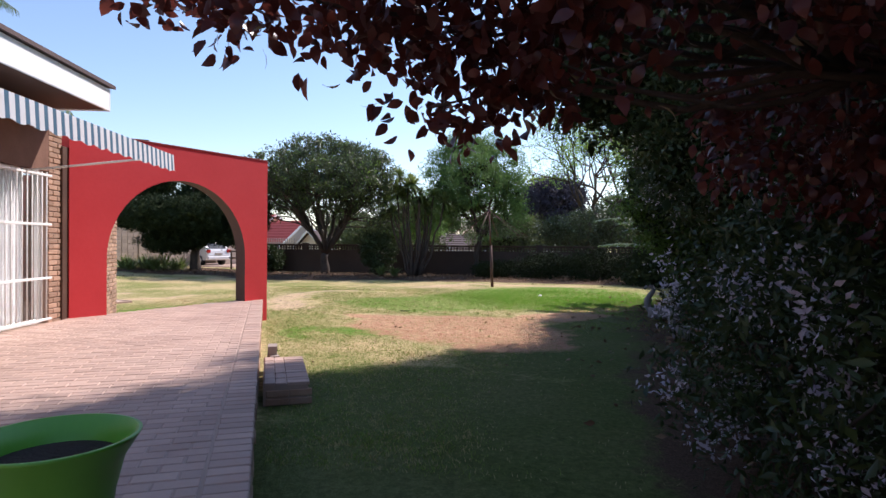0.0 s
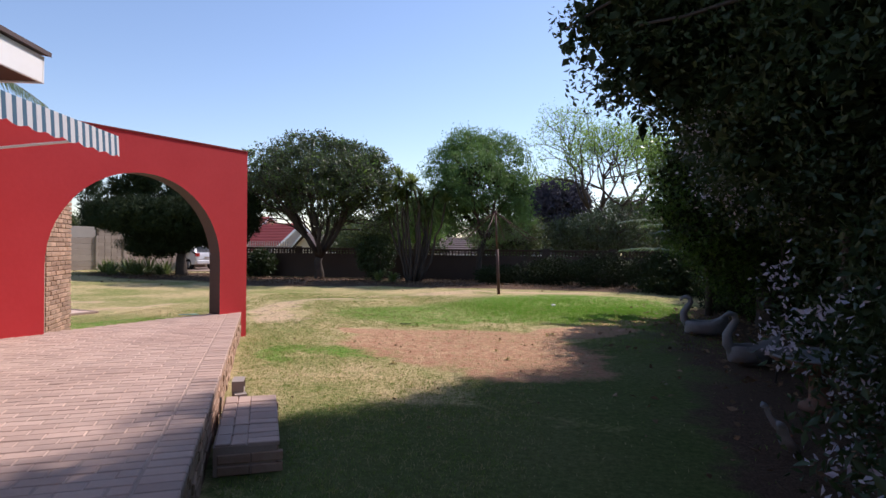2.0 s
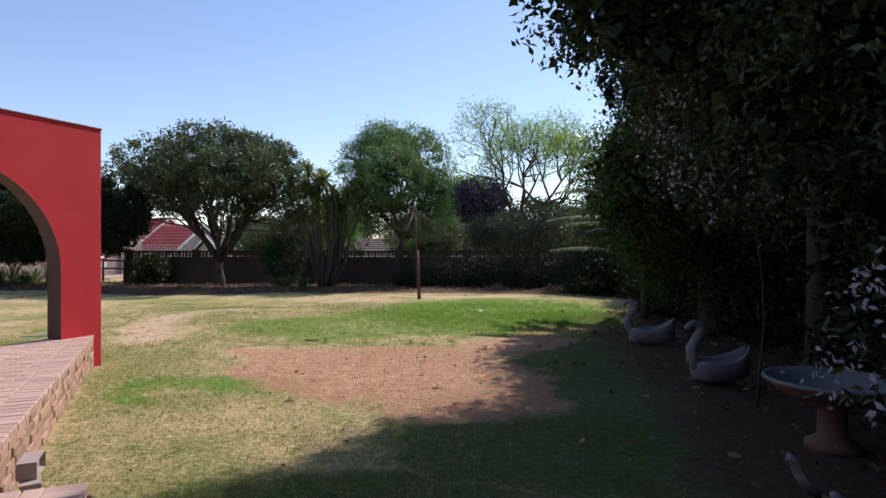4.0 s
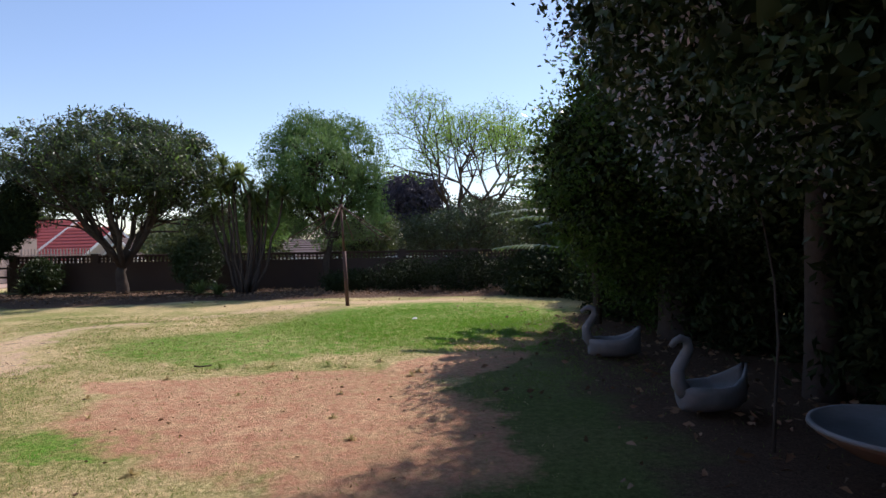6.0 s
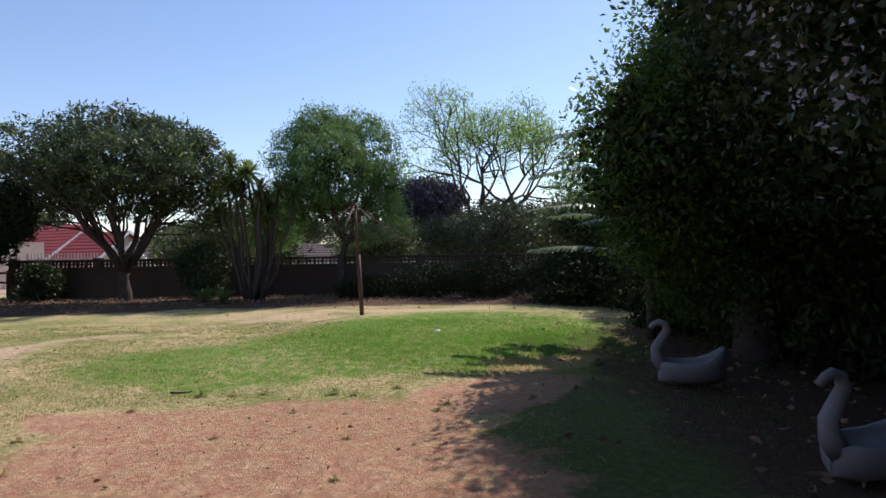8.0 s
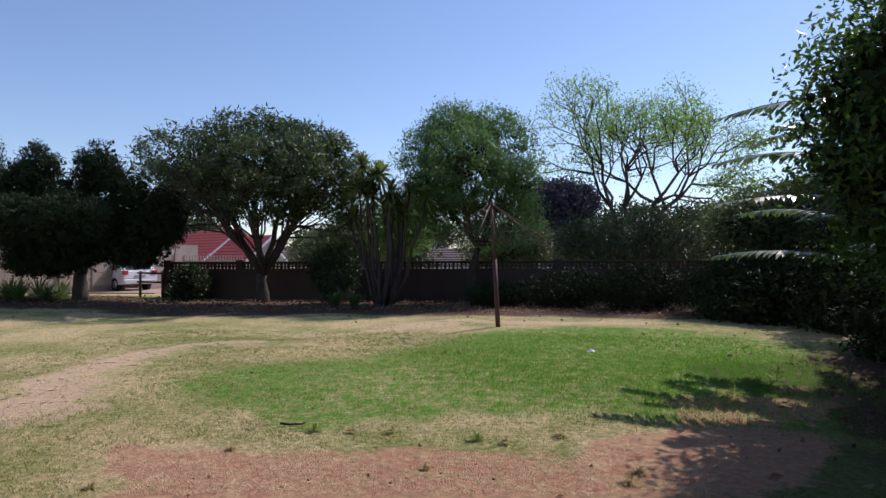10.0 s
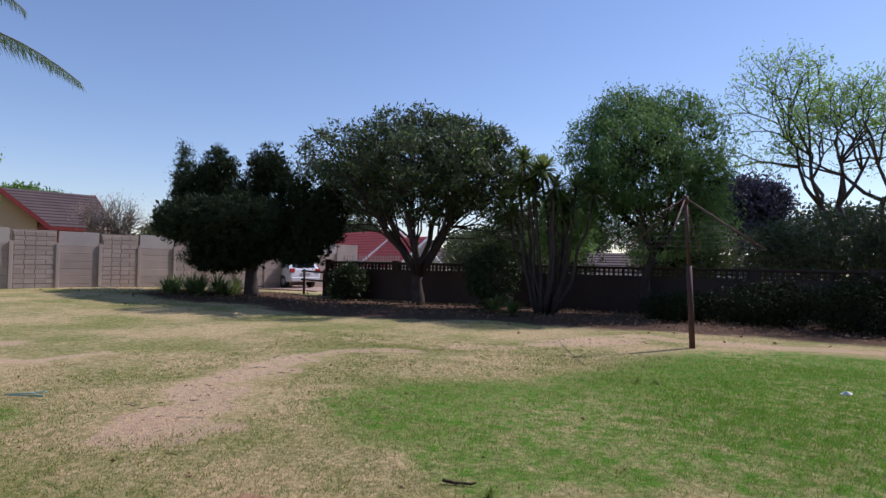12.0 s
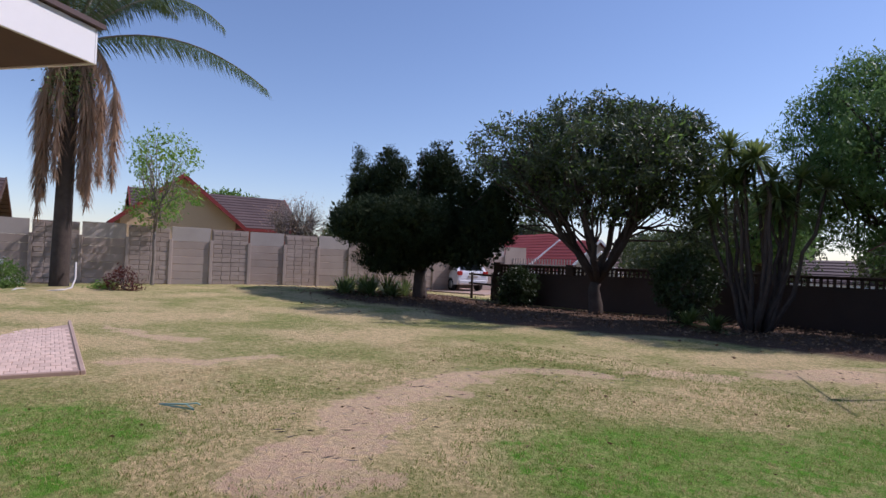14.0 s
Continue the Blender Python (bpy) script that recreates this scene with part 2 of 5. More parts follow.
RED_BRICKWALL = surface("red_brown_brickwork", (0.22, 0.08, 0.055), (0.32, 0.13, 0.09), 0.9, 0.9, 16, 0.4, 0.01)
TRIM_RED = surface("dark_red_paint", (0.20, 0.03, 0.03), (0.27, 0.045, 0.04), 0.6, 1, 15, 0.1, 0.002)
CARPAINT = surface("silver_white_car_paint", (0.66, 0.67, 0.70), (0.70, 0.71, 0.74), 0.25, 0.5, 5, 0.0, 0.001, spec=0.6)
RUBBER = surface("black_rubber", (0.02, 0.02, 0.02), (0.035, 0.035, 0.035), 0.8, 3, 30, 0.2, 0.002)
DARKGLASS = surface("tinted_glass", (0.015, 0.018, 0.02), (0.02, 0.024, 0.028), 0.08, 1, 5, 0.0, 0.001, spec=0.7)
REDLENS = surface("red_tail_lens", (0.45, 0.02, 0.02), (0.5, 0.03, 0.03), 0.2, 1, 5, 0.0, 0.001, spec=0.6)
STEEL = surface("alloy", (0.45, 0.45, 0.46), (0.55, 0.55, 0.56), 0.35, 1, 20, 0.0, 0.001, metal=0.8)
HOSE = surface("pale_hose", (0.50, 0.47, 0.42), (0.60, 0.57, 0.52), 0.6, 2, 20, 0.1, 0.002)
LEAF_PURPLE = leafy("plum_leaf", (0.03, 0.011, 0.014), (0.15, 0.038, 0.026), 0.35, 0.42, 0.5)
LEAF_DARK = leafy("dark_leaf", (0.022, 0.040, 0.014), (0.055, 0.085, 0.025), 0.5, 0.15)
# Very dark leaf colour that holds the shade of crown cores and borders.
LEAF_SHADE = leafy("shade_dark_leaf", (0.020, 0.030, 0.012), (0.04, 0.055, 0.02), 0.7, 0.05, 0.1)
LEAF_GLOSS = leafy("ficus_leaf", (0.024, 0.05, 0.012), (0.09, 0.165, 0.028), 0.35, 0.42)
LEAF_GREY = leafy("grey_green_leaf", (0.036, 0.052, 0.026), (0.09, 0.12, 0.05), 0.4, 0.2, 0.4)
LEAF_TIP = leafy("fresh_green_leaf", (0.07, 0.14, 0.03), (0.17, 0.28, 0.06), 0.45, 0.4)
LEAF_CONIFER = leafy("conifer_needles", (0.016, 0.030, 0.013), (0.040, 0.062, 0.026), 0.7, 0.12, 0.15)
LEAF_PEPPER = leafy("pepper_leaf", (0.055, 0.12, 0.035), (0.15, 0.26, 0.075), 0.5, 0.4)
LEAF_ACACIA = leafy("acacia_leaf", (0.11, 0.22, 0.035), (0.25, 0.40, 0.08), 0.5, 0.5)
LEAF_YUCCA = leafy("sword_leaf", (0.06, 0.10, 0.03), (0.20, 0.26, 0.08), 0.45, 0.35)
LEAF_FAR = leafy("far_purple_leaf", (0.035, 0.032, 0.05), (0.075, 0.068, 0.095), 0.6, 0.15)
LEAF_OLIVE = leafy("olive_leaf", (0.04, 0.065, 0.022), (0.11, 0.14, 0.05), 0.5, 0.3)
LEAF_FROND = leafy("frond_leaf", (0.05, 0.085, 0.03), (0.12, 0.17, 0.06), 0.3, 0.3, 0.6)
LEAF_DRYFROND = leafy("dead_frond", (0.28, 0.175, 0.11), (0.46, 0.31, 0.20), 0.8, 0.3)
LEAF_LITTER = leafy("fallen_leaf", (0.12, 0.06, 0.03), (0.34, 0.22, 0.13), 0.8, 0.1)
PETAL = leafy("pale_lilac_petal", (0.46, 0.40, 0.48), (0.68, 0.62, 0.68), 0.6, 0.4)
PETAL_WHITE = leafy("white_petal", (0.70, 0.70, 0.66), (0.85, 0.85, 0.80), 0.6, 0.4)
GRASS_G = leafy("grass_blade", (0.08, 0.16, 0.02), (0.24, 0.32, 0.07), 0.6, 0.4, 0.15)
GRASS_L = leafy("lush_grass_blade", (0.06, 0.19, 0.012), (0.17, 0.36, 0.035), 0.6, 0.4, 0.15)
GRASS_D = leafy("dry_grass_blade", (0.34, 0.27, 0.11), (0.56, 0.46, 0.24), 0.7, 0.4, 0.1)

# ---- mesh helpers ----
RNG = np.random.default_rng(7)


def mesh_of(name, verts, faces, mat, smooth=False):
    me = bpy.data.meshes.new(name)
    me.from_pydata([tuple(v) for v in verts], [], [tuple(f) for f in faces])
    me.materials.append(mat)
    if smooth:
        me.polygons.foreach_set("use_smooth", np.ones(len(me.polygons), dtype=bool))
    me.update()
    return me


def raw_mesh(name, verts, corners, mat):
    """A mesh from arrays: verts n x 3, corners m x k vertex indices."""
    me = bpy.data.meshes.new(name)
    m, k = corners.shape
    me.vertices.add(len(verts))
    me.vertices.foreach_set("co", np.asarray(verts, dtype=np.float32).ravel())
    me.loops.add(m * k)
    me.loops.foreach_set("vertex_index", corners.astype(np.int32).ravel())
    me.polygons.add(m)
    me.polygons.foreach_set("loop_start", np.arange(0, m * k, k, dtype=np.int32))
    me.materials.append(mat)
    me.update(calc_edges=True)
    me.validate()
    return me


def put(name, me, parent=None, m=None, label=""):
    ob = new(name, me)
    if parent is not None:
        ob.parent = parent
    if m is not None:
        ob.matrix_basis = m
    if label:
        ob["label"] = label
    return ob


def holder(name, m, label, category, group="", kind=""):
    return tagged(put(name, None, None, m), label, category, group, kind)


def from_bm(name, bm, mat, smooth=False):
    me = bpy.data.meshes.new(name)
    bm.to_mesh(me)
    bm.free()
    me.materials.append(mat)
    if smooth:
        me.polygons.foreach_set("use_smooth", np.ones(len(me.polygons), dtype=bool))
    return me


def box(name, x0, y0, z0, x1, y1, z1, mat, bevel=0.0, seg=1):
    bm = bmesh.new()
    bmesh.ops.create_cube(bm, size=1)
    for v in bm.verts:
        v.co = ((x0 + x1) / 2 + v.co.x * (x1 - x0), (y0 + y1) / 2 + v.co.y * (y1 - y0), (z0 + z1) / 2 + v.co.z * (z1 - z0))
    if bevel:
        bmesh.ops.bevel(bm, geom=list(bm.edges), offset=bevel, segments=seg, affect="EDGES")
    return from_bm(name, bm, mat)


def tube_arrays(points, r0, r1, sides=7, power=1.0):
    pts = [Vector(p) for p in points]
    n = len(pts)
    verts, faces = [], []
    side = Vector((1, 0, 0))
    for i, p in enumerate(pts):
        d = (pts[min(i + 1, n - 1)] - pts[max(i - 1, 0)]).normalized()
        side = side - d * side.dot(d)
        if side.length < 1e-4:
            side = d.orthogonal()
        side.normalize()
        up = d.cross(side)
        r = r0 + (r1 - r0) * (i / max(1, n - 1)) ** power
        for k in range(sides):
            a = 2 * math.pi * k / sides
            verts.append(p + (side * math.cos(a) + up * math.sin(a)) * r)
    for i in range(n - 1):
        for k in range(sides):
            k2 = (k + 1) % sides
            faces.append((i * sides + k, i * sides + k2, (i + 1) * sides + k2, (i + 1) * sides + k))
    faces.append(tuple(range(sides))[::-1])
    faces.append(tuple((n - 1) * sides + k for k in range(sides)))
    return verts, faces


def tubes(name, list_of, mat, sides=7):
    """Several tapered tubes (points, r0, r1) in one mesh."""
    verts, faces = [], []
    for points, r0, r1 in list_of:
        v, f = tube_arrays(points, r0, r1, sides)
        o = len(verts)
        verts += v
        faces += [tuple(i + o for i in q) for q in f]
    return mesh_of(name, verts, faces, mat, True)


def lathe(name, profile, mat, n=40):
    verts, faces = [], []
    for r, z in profile:
        for k in range(n):
            a = 2 * math.pi * k / n
            verts.append((r * math.cos(a), r * math.sin(a), z))
    for i in range(len(profile) - 1):
        for k in range(n):
            k2 = (k + 1) % n
            faces.append((i * n + k, i * n + k2, (i + 1) * n + k2, (i + 1) * n + k))
    faces.append(tuple(range(n))[::-1])
    return mesh_of(name, verts, faces, mat, True)


def leaf_mesh(name, centres, size, mat, aspect=0.45, droop=0.0, flat=0.0, spread=0.35, rounded=False):
    """Many small leaves, each a blade folded along its midrib."""
    c = np.asarray(centres)
    n = len(c)
    d = RNG.normal(size=(n, 3))
    d[:, 2] = d[:, 2] * (1 - flat) - droop
    d /= np.linalg.norm(d, axis=1, keepdims=True) + 1e-9
    s = RNG.normal(size=(n, 3))
    s -= d * (s * d).sum(1, keepdims=True)
    s /= np.linalg.norm(s, axis=1, keepdims=True) + 1e-9
    u = np.cross(d, s)
    ln = size * (1 + spread * RNG.uniform(-1, 1, size=(n, 1)))
    w = ln * aspect * 0.5
    if rounded:
        shape = ((0.0, 0.06, 0.0), (0.22, 0.8, 0.02), (0.5, 1.0, 0.03), (0.78, 0.62, -0.02), (1.0, 0.03, -0.12))
        v = np.empty((n, 10, 3))
        for k, (f, g, h) in enumerate(shape):
            mid = c + d * ln * f + u * ln * h
            v[:, 2 * k] = mid + s * w * g + u * w * g * 0.3
            v[:, 2 * k + 1] = mid - s * w * g + u * w * g * 0.3
        base = (np.arange(n) * 10)[:, None]
        quad = np.concatenate([base + np.array([[q, q + 2, q + 3, q + 1]]) for q in (0, 2, 4, 6)])
        return raw_mesh(name, v.reshape(-1, 3), quad, mat)
    v = np.empty((n, 4, 3))
    v[:, 0] = c
    v[:, 1] = c + d * ln * 0.45 + s * w + u * w * 0.35
    v[:, 2] = c + d * ln - u * ln * 0.10
    v[:, 3] = c + d * ln * 0.45 - s * w + u * w * 0.35
    base = (np.arange(n) * 4)[:, None]
    tri = np.concatenate([base + np.array([[0, 1, 2]]), base + np.array([[0, 2, 3]])])
    return raw_mesh(name, v.reshape(-1, 3), tri, mat)


def clump_points(blobs, clumps, per, tight, hollow=0.6):
    """Leaf places: clumps spread towards the outside of ellipsoids (cx, cy, cz, rx, ry, rz), leaves gathered round each clump."""
    vol = np.array([b[3] * b[4] * b[5] for b in blobs]) ** 0.75
    count = np.maximum(1, (clumps * vol / vol.sum()).astype(int))
    cs = []
    for b, k in zip(blobs, count):
        d = RNG.normal(size=(k, 3))
        d /= np.linalg.norm(d, axis=1, keepdims=True)
        r = hollow + (1 - hollow) * RNG.uniform(size=(k, 1)) ** 0.6
        r *= 1 + np.clip(0.08 * RNG.normal(size=(k, 1)), -0.12, 0.12)
        cs.append(np.array(b[:3]) + d * r * np.array(b[3:6]))
    cs = np.concatenate(cs)
    sizes = tight * RNG.uniform(0.6, 1.5, size=(len(cs), 1, 1))
    pts = cs[:, None, :] + np.clip(RNG.normal(size=(len(cs), per, 3)), -1.35, 1.35) * sizes * np.array([1, 1, 0.75])
    return cs, pts.reshape(-1, 3)


def bent(a, b, sag, steps=6):
    """A crooked line from a to b."""
    a, b = Vector(a), Vector(b)
    off = Vector(RNG.normal(size=3)) * sag
    out = []
    for i in range(steps + 1):
        f = i / steps
        j = Vector(RNG.normal(size=3)) * sag * 0.25 * (0 < i < steps)
        out.append(a.lerp(b, f) + off * math.sin(math.pi * f) + j)
    return out


def tree(label, x, y, trunk_top, trunk_r, blobs, clumps, per, tight, leaf, leaf_mat, bark=None, limbs=40, forks=4, lean=(0, 0),
         aspect=0.45, droop=0.0, hollow=0.6, twig=0.012, name="tree", category="tree", base=0.0, extra=(), core=0, fill=0.62, rounded=False):
    """A tapered trunk, forked limbs that reach into the crown, and a crown of single leaves in loose clumps."""
    bark = bark or BARK
    top = holder(name, pose(x, y, base), label, category)
    fork = Vector((lean[0], lean[1], trunk_top))
    put("trunk", tubes("trunk", [([(0, 0, -0.15), (lean[0] * 0.1, lean[1] * 0.1, 0.12), *bent((lean[0] * 0.2, lean[1] * 0.2, 0.3), fork, 0.05, 4)], trunk_r * 1.25, trunk_r * 0.8)], bark, 10), top)
    cs, pts = clump_points(blobs, clumps, per, tight, hollow)
    order = RNG.permutation(len(cs))[:limbs]
    centre = cs.mean(axis=0)
    mains = []
    for k in range(forks):
        a = 2 * math.pi * (k + 0.3 * RNG.uniform()) / forks
        span = np.abs(cs - centre).max(axis=0)
        e = Vector((centre[0] + math.cos(a) * span[0] * 0.55, centre[1] + math.sin(a) * span[1] * 0.55, centre[2] + RNG.uniform(-0.15, 0.2) * span[2]))
        mains.append(bent(fork, e, 0.22, 7))
    parts_of = [(m, trunk_r * 0.62, trunk_r * 0.2) for m in mains]
    for i in order:
        t = Vector(cs[i])
        m = min(mains, key=lambda q: (q[-1] - t).length)
        s = m[int(RNG.integers(2, len(m)))]
        parts_of.append((bent(s, t, 0.14, 5), max(0.02, trunk_r * 0.2), twig))
    put("limb", tubes("limb", parts_of, bark, 5), top)
    put("crown", leaf_mesh("crown", pts, leaf, leaf_mat, aspect, droop, rounded=rounded), top)
    # Large dark leaves added inside the crown to stop light and deepen shade.
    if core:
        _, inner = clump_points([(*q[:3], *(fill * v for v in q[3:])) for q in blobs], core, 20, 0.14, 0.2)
        put("light_block_leaves", leaf_mesh("light_block_leaves", inner, 0.15, LEAF_SHADE, 0.7, droop), top)
    for nm, mat2, frac, size2 in extra:
        pick = pts[RNG.permutation(len(pts))[:int(len(pts) * frac)]]
        put(nm, leaf_mesh(nm, pick + RNG.normal(size=pick.shape) * tight * 0.6, size2, mat2, aspect, droop), top)
    return top

# ---- ground ----


def ground():
    xs = np.concatenate([[-900, -300, -120, -60], np.arange(-40, 31, 1.0), [60, 120, 300, 900]])
    ys = np.concatenate([[-900, -200, -60, -20], np.arange(-10, 61, 1.0), [100, 200, 400, 1500]])
    verts, faces = [], []
    for y in ys:
        for x in xs:
            z = 0.0
            if abs(x) < 50 and -12 < y < 70:
                z = 0.05 * (noise.noise((x * 0.35, y * 0.35, 0)))
                z += 0.22 * min(1, max(0, (-x - 12) / 8)) * (min(1, max(0, (32 - y) / 3)) if x > -30 else 1)
            elif x <= -50:
                z = 0.2
            verts.append((x, y, z))
    n = len(xs)
    for j in range(len(ys) - 1):
        for i in range(n - 1):
            faces.append((j * n + i, j * n + i + 1, (j + 1) * n + i + 1, (j + 1) * n + i))
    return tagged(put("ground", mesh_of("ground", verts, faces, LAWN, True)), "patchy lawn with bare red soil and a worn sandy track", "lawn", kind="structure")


ground()

# ---- house, in its own frame: x away from the front wall, y along it, origin at the wall foot ----
HF2 = pose(-5.65, 7.62, 0, 0, 0, 13.2)  # the part with the patio door
HF = pose(-5.65, 7.62, 0, 0, 0, 25.67)
PATIO_Z, PATIO_W, V0 = 0.42, 2.75, -14.0
ARCH_A, ARCH_B = Vector((0.08, 0.12, 0)), Vector((2.83, 2.60, 0))


def house_front():
    w = tagged(put("wall_front", None, None, HF2), "brown face-brick house wall beside the patio", "wall", kind="structure")
    bits = [(-0.23, -14.0, 0.0, 0.0, -4.2, 3.42), (-0.23, -4.2, 2.5, 0.0, -0.28, 3.42), (-0.23, -0.28, 0.0, -0.012, 0.0, 3.42)]
    for b in bits:
        put("wall_panel", box("wall_panel", *b, MORTAR if b[4] > -0.3 and b[2] == 0 else BRICK_DARK), w)
    # Dark strip added for the shadowed gap between brickwork and red wall.
    put("gap_shade_strip", box("gap_shade_strip", -0.2, 0.003, 0.0, 0.03, 0.16, 2.9, SOFFIT, 0.006), w)
    put("wall_panel", box("wall_panel", -6.0, -14.2, 0, 0, -14.003, 3.42, BRICK), w)
    w2 = tagged(put("wall_rear_wing", None, None, HF), "brown face-brick wall of the rear wing behind the arch", "wall", kind="structure")
    put("wall_panel", box("wall_panel", -0.23, 0.17, 0.0, -0.012, 3.18, 2.75, MORTAR), w2)
    put("wall_panel", box("wall_panel", -6.0, 2.95, 0.0, -0.24, 3.17, 2.75, BRICK), w2)
    brick = box("brick", -0.106, -0.104, -0.031, 0.0, 0.104, 0.031, BRICK, 0.006)
    half = box("brick", -0.106, -0.05, -0.031, 0.0, 0.05, 0.031, BRICK, 0.006)
    for holder_of, lo, cols, top in ((w, -0.28, 1, 3.38), (w2, 2.1, 5, 2.72)):
        row, z = 0, 0.04
        while z < top:
            y = lo
            seq = ([half] + [brick] * cols) if row % 2 else ([brick] * cols + [half])
            for me in seq:
                wd = 0.104 if me is half else 0.218
                if y + wd <= lo + cols * 0.218 + 0.11:
                    put("brick", me, holder_of, pose(0.008 * random.random(), y + wd / 2, z, random.uniform(-1, 1), 0, random.uniform(-1.5, 1.5)))
                y += wd
            z += 0.075
            row += 1
    return w


def roof(v0, v1, u1, z0, z1, label, fr, rise=0.75):
    top = tagged(put("roof", None, None, fr), label, "roof", kind="structure")
    put("fascia", box("fascia", u1 - 0.03, v0, z0, u1, v1, z1, WHITE, 0.006), top)
    put("fascia", box("fascia", -1.5, v1, z0, u1, v1 + 0.03, z1, WHITE, 0.006), top)
    put("soffit", box("soffit", -1.5, v0, z0 + 0.02, u1 - 0.03, v1, z0 + 0.05, SOFFIT), top)
    ridge = [(u1 + 0.05, v0, z1 + 0.01), (u1 + 0.05, v1 + 0.08, z1 + 0.01), (-3.0, v1 + 0.08, z1 + rise), (-3.0, v0, z1 + rise),
             (u1 + 0.05, v0, z1 + 0.06), (u1 + 0.05, v1 + 0.08, z1 + 0.06), (-3.0, v1 + 0.08, z1 + rise + 0.06), (-3.0, v0, z1 + rise + 0.06)]
    put("roof_sheet", mesh_of("roof_sheet", ridge, [(0, 3, 2, 1), (4, 5, 6, 7), (0, 1, 5, 4), (1, 2, 6, 5), (2, 3, 7, 6), (3, 0, 4, 7)], ROOF_DARK), top)
    return top


def arch_wall():
    d = (ARCH_B - ARCH_A)
    length = d.length
    m = HF @ Matrix.Translation(ARCH_A) @ Matrix.Rotation(math.atan2(d.y, d.x), 4, "Z")
    x0, x1, spring, h, thick, foot = 0.54, 3.16, 1.28, 3.15, 0.26, -0.05
    r = (x1 - x0) / 2
    n = 28
    arc = [((x0 + x1) / 2 - r * math.cos(math.pi * i / n), spring + r * math.sin(math.pi * i / n)) for i in range(n + 1)]
    outline_in = [(x0, foot)] + arc + [(x1, foot)]
    verts, faces = [], []
    tops = [(0.0, foot), *[(min(max(px, 0.0), length), h) for px, _ in outline_in[1:-1]], (length, foot)]
    tops[1] = (0.0, h)
    tops[-2] = (length, h)
    for yy in (0.0, thick):
        verts += [(a, yy, b) for a, b in outline_in] + [(a, yy, b) for a, b in tops]
    k = len(outline_in)
    for i in range(k - 1):
        faces.append((i, i + 1, k + i + 1, k + i))
        o = 2 * k
        faces.append((o + i + 1, o + i, o + k + i, o + k + i + 1))
        faces.append((i + 1, i, o + i, o + i + 1))
        faces.append((k + i, k + i + 1, o + k + i + 1, o + k + i))
    faces += [(0, k, 3 * k, 2 * k), (k - 1, 3 * k - 1, 4 * k - 1, 2 * k - 1)]
    me = mesh_of("arch_wall", verts, faces, RED)
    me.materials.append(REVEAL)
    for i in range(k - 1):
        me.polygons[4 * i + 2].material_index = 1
    bm = bmesh.new()
    bm.from_mesh(me)
    bmesh.ops.recalc_face_normals(bm, faces=bm.faces)
    bm.to_mesh(me)
    bm.free()
    ob = tagged(put("wall_arch", me, None, m), "red plastered garden wall with a round archway", "wall", kind="structure")
    put("coping", box("coping", -0.01, -0.012, h, length + 0.012, thick + 0.012, h + 0.025, TRIM_RED, 0.004), ob)
    return ob


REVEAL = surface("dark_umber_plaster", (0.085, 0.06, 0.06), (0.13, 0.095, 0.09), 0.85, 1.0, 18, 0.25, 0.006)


def sliding_door():
    d = tagged(put("door_1", None, None, HF2), "white barred patio door with a pale curtain behind", "door", kind="structure")
    y0, y1, z0, z1 = -4.2, -0.28, PATIO_Z, 2.5
    for b in ((-0.16, y0, z1 - 0.06, -0.08, y1, z1), (-0.16, y0, z0, -0.08, y1, z0 + 0.05), (-0.16, y0, z0, -0.08, y0 + 0.06, z1), (-0.16, y1 - 0.06, z0, -0.08, y1, z1), (-0.15, -2.27, z0, -0.09, -2.2, z1)):
        put("door_frame", box("door_frame", *b, WHITE, 0.005), d)
    put("pane", box("pane", -0.125, y0 + 0.06, z0 + 0.05, -0.119, y1 - 0.06, z1 - 0.06, GLASS), d).visible_shadow = False
    bar = tubes("security_bar", [([(0, 0, z0 + 0.04), (0, 0, z1 - 0.02)], 0.009, 0.009)], WHITE, 8)
    y = y0 + 0.04
    while y < y1:
        put("security_bar", bar, d, pose(0.035, y, 0))
        y += 0.105
    for z in (z0 + 0.06, z0 + 0.62, z0 + 1.35, z1 - 0.06):
        put("security_rail", box("security_rail", 0.022, y0, z - 0.016, 0.05, y1, z + 0.016, WHITE, 0.003), d)
    n = 160
    verts, faces = [], []
    for i in range(n + 1):
        y = y0 + 0.1 + (y1 - y0 - 0.2) * i / n
        u = -0.28 + 0.035 * math.sin(i * 0.85) + 0.015 * math.sin(i * 0.31)
        verts += [(u, y, z0 + 0.03), (u * 0.97, y, z1 + 0.05)]
    for i in range(n):
        faces.append((2 * i, 2 * i + 2, 2 * i + 3, 2 * i + 1))
    put("curtain", mesh_of("curtain", verts, faces, CURTAIN, True), d, None, "gathered white curtain")
    return d


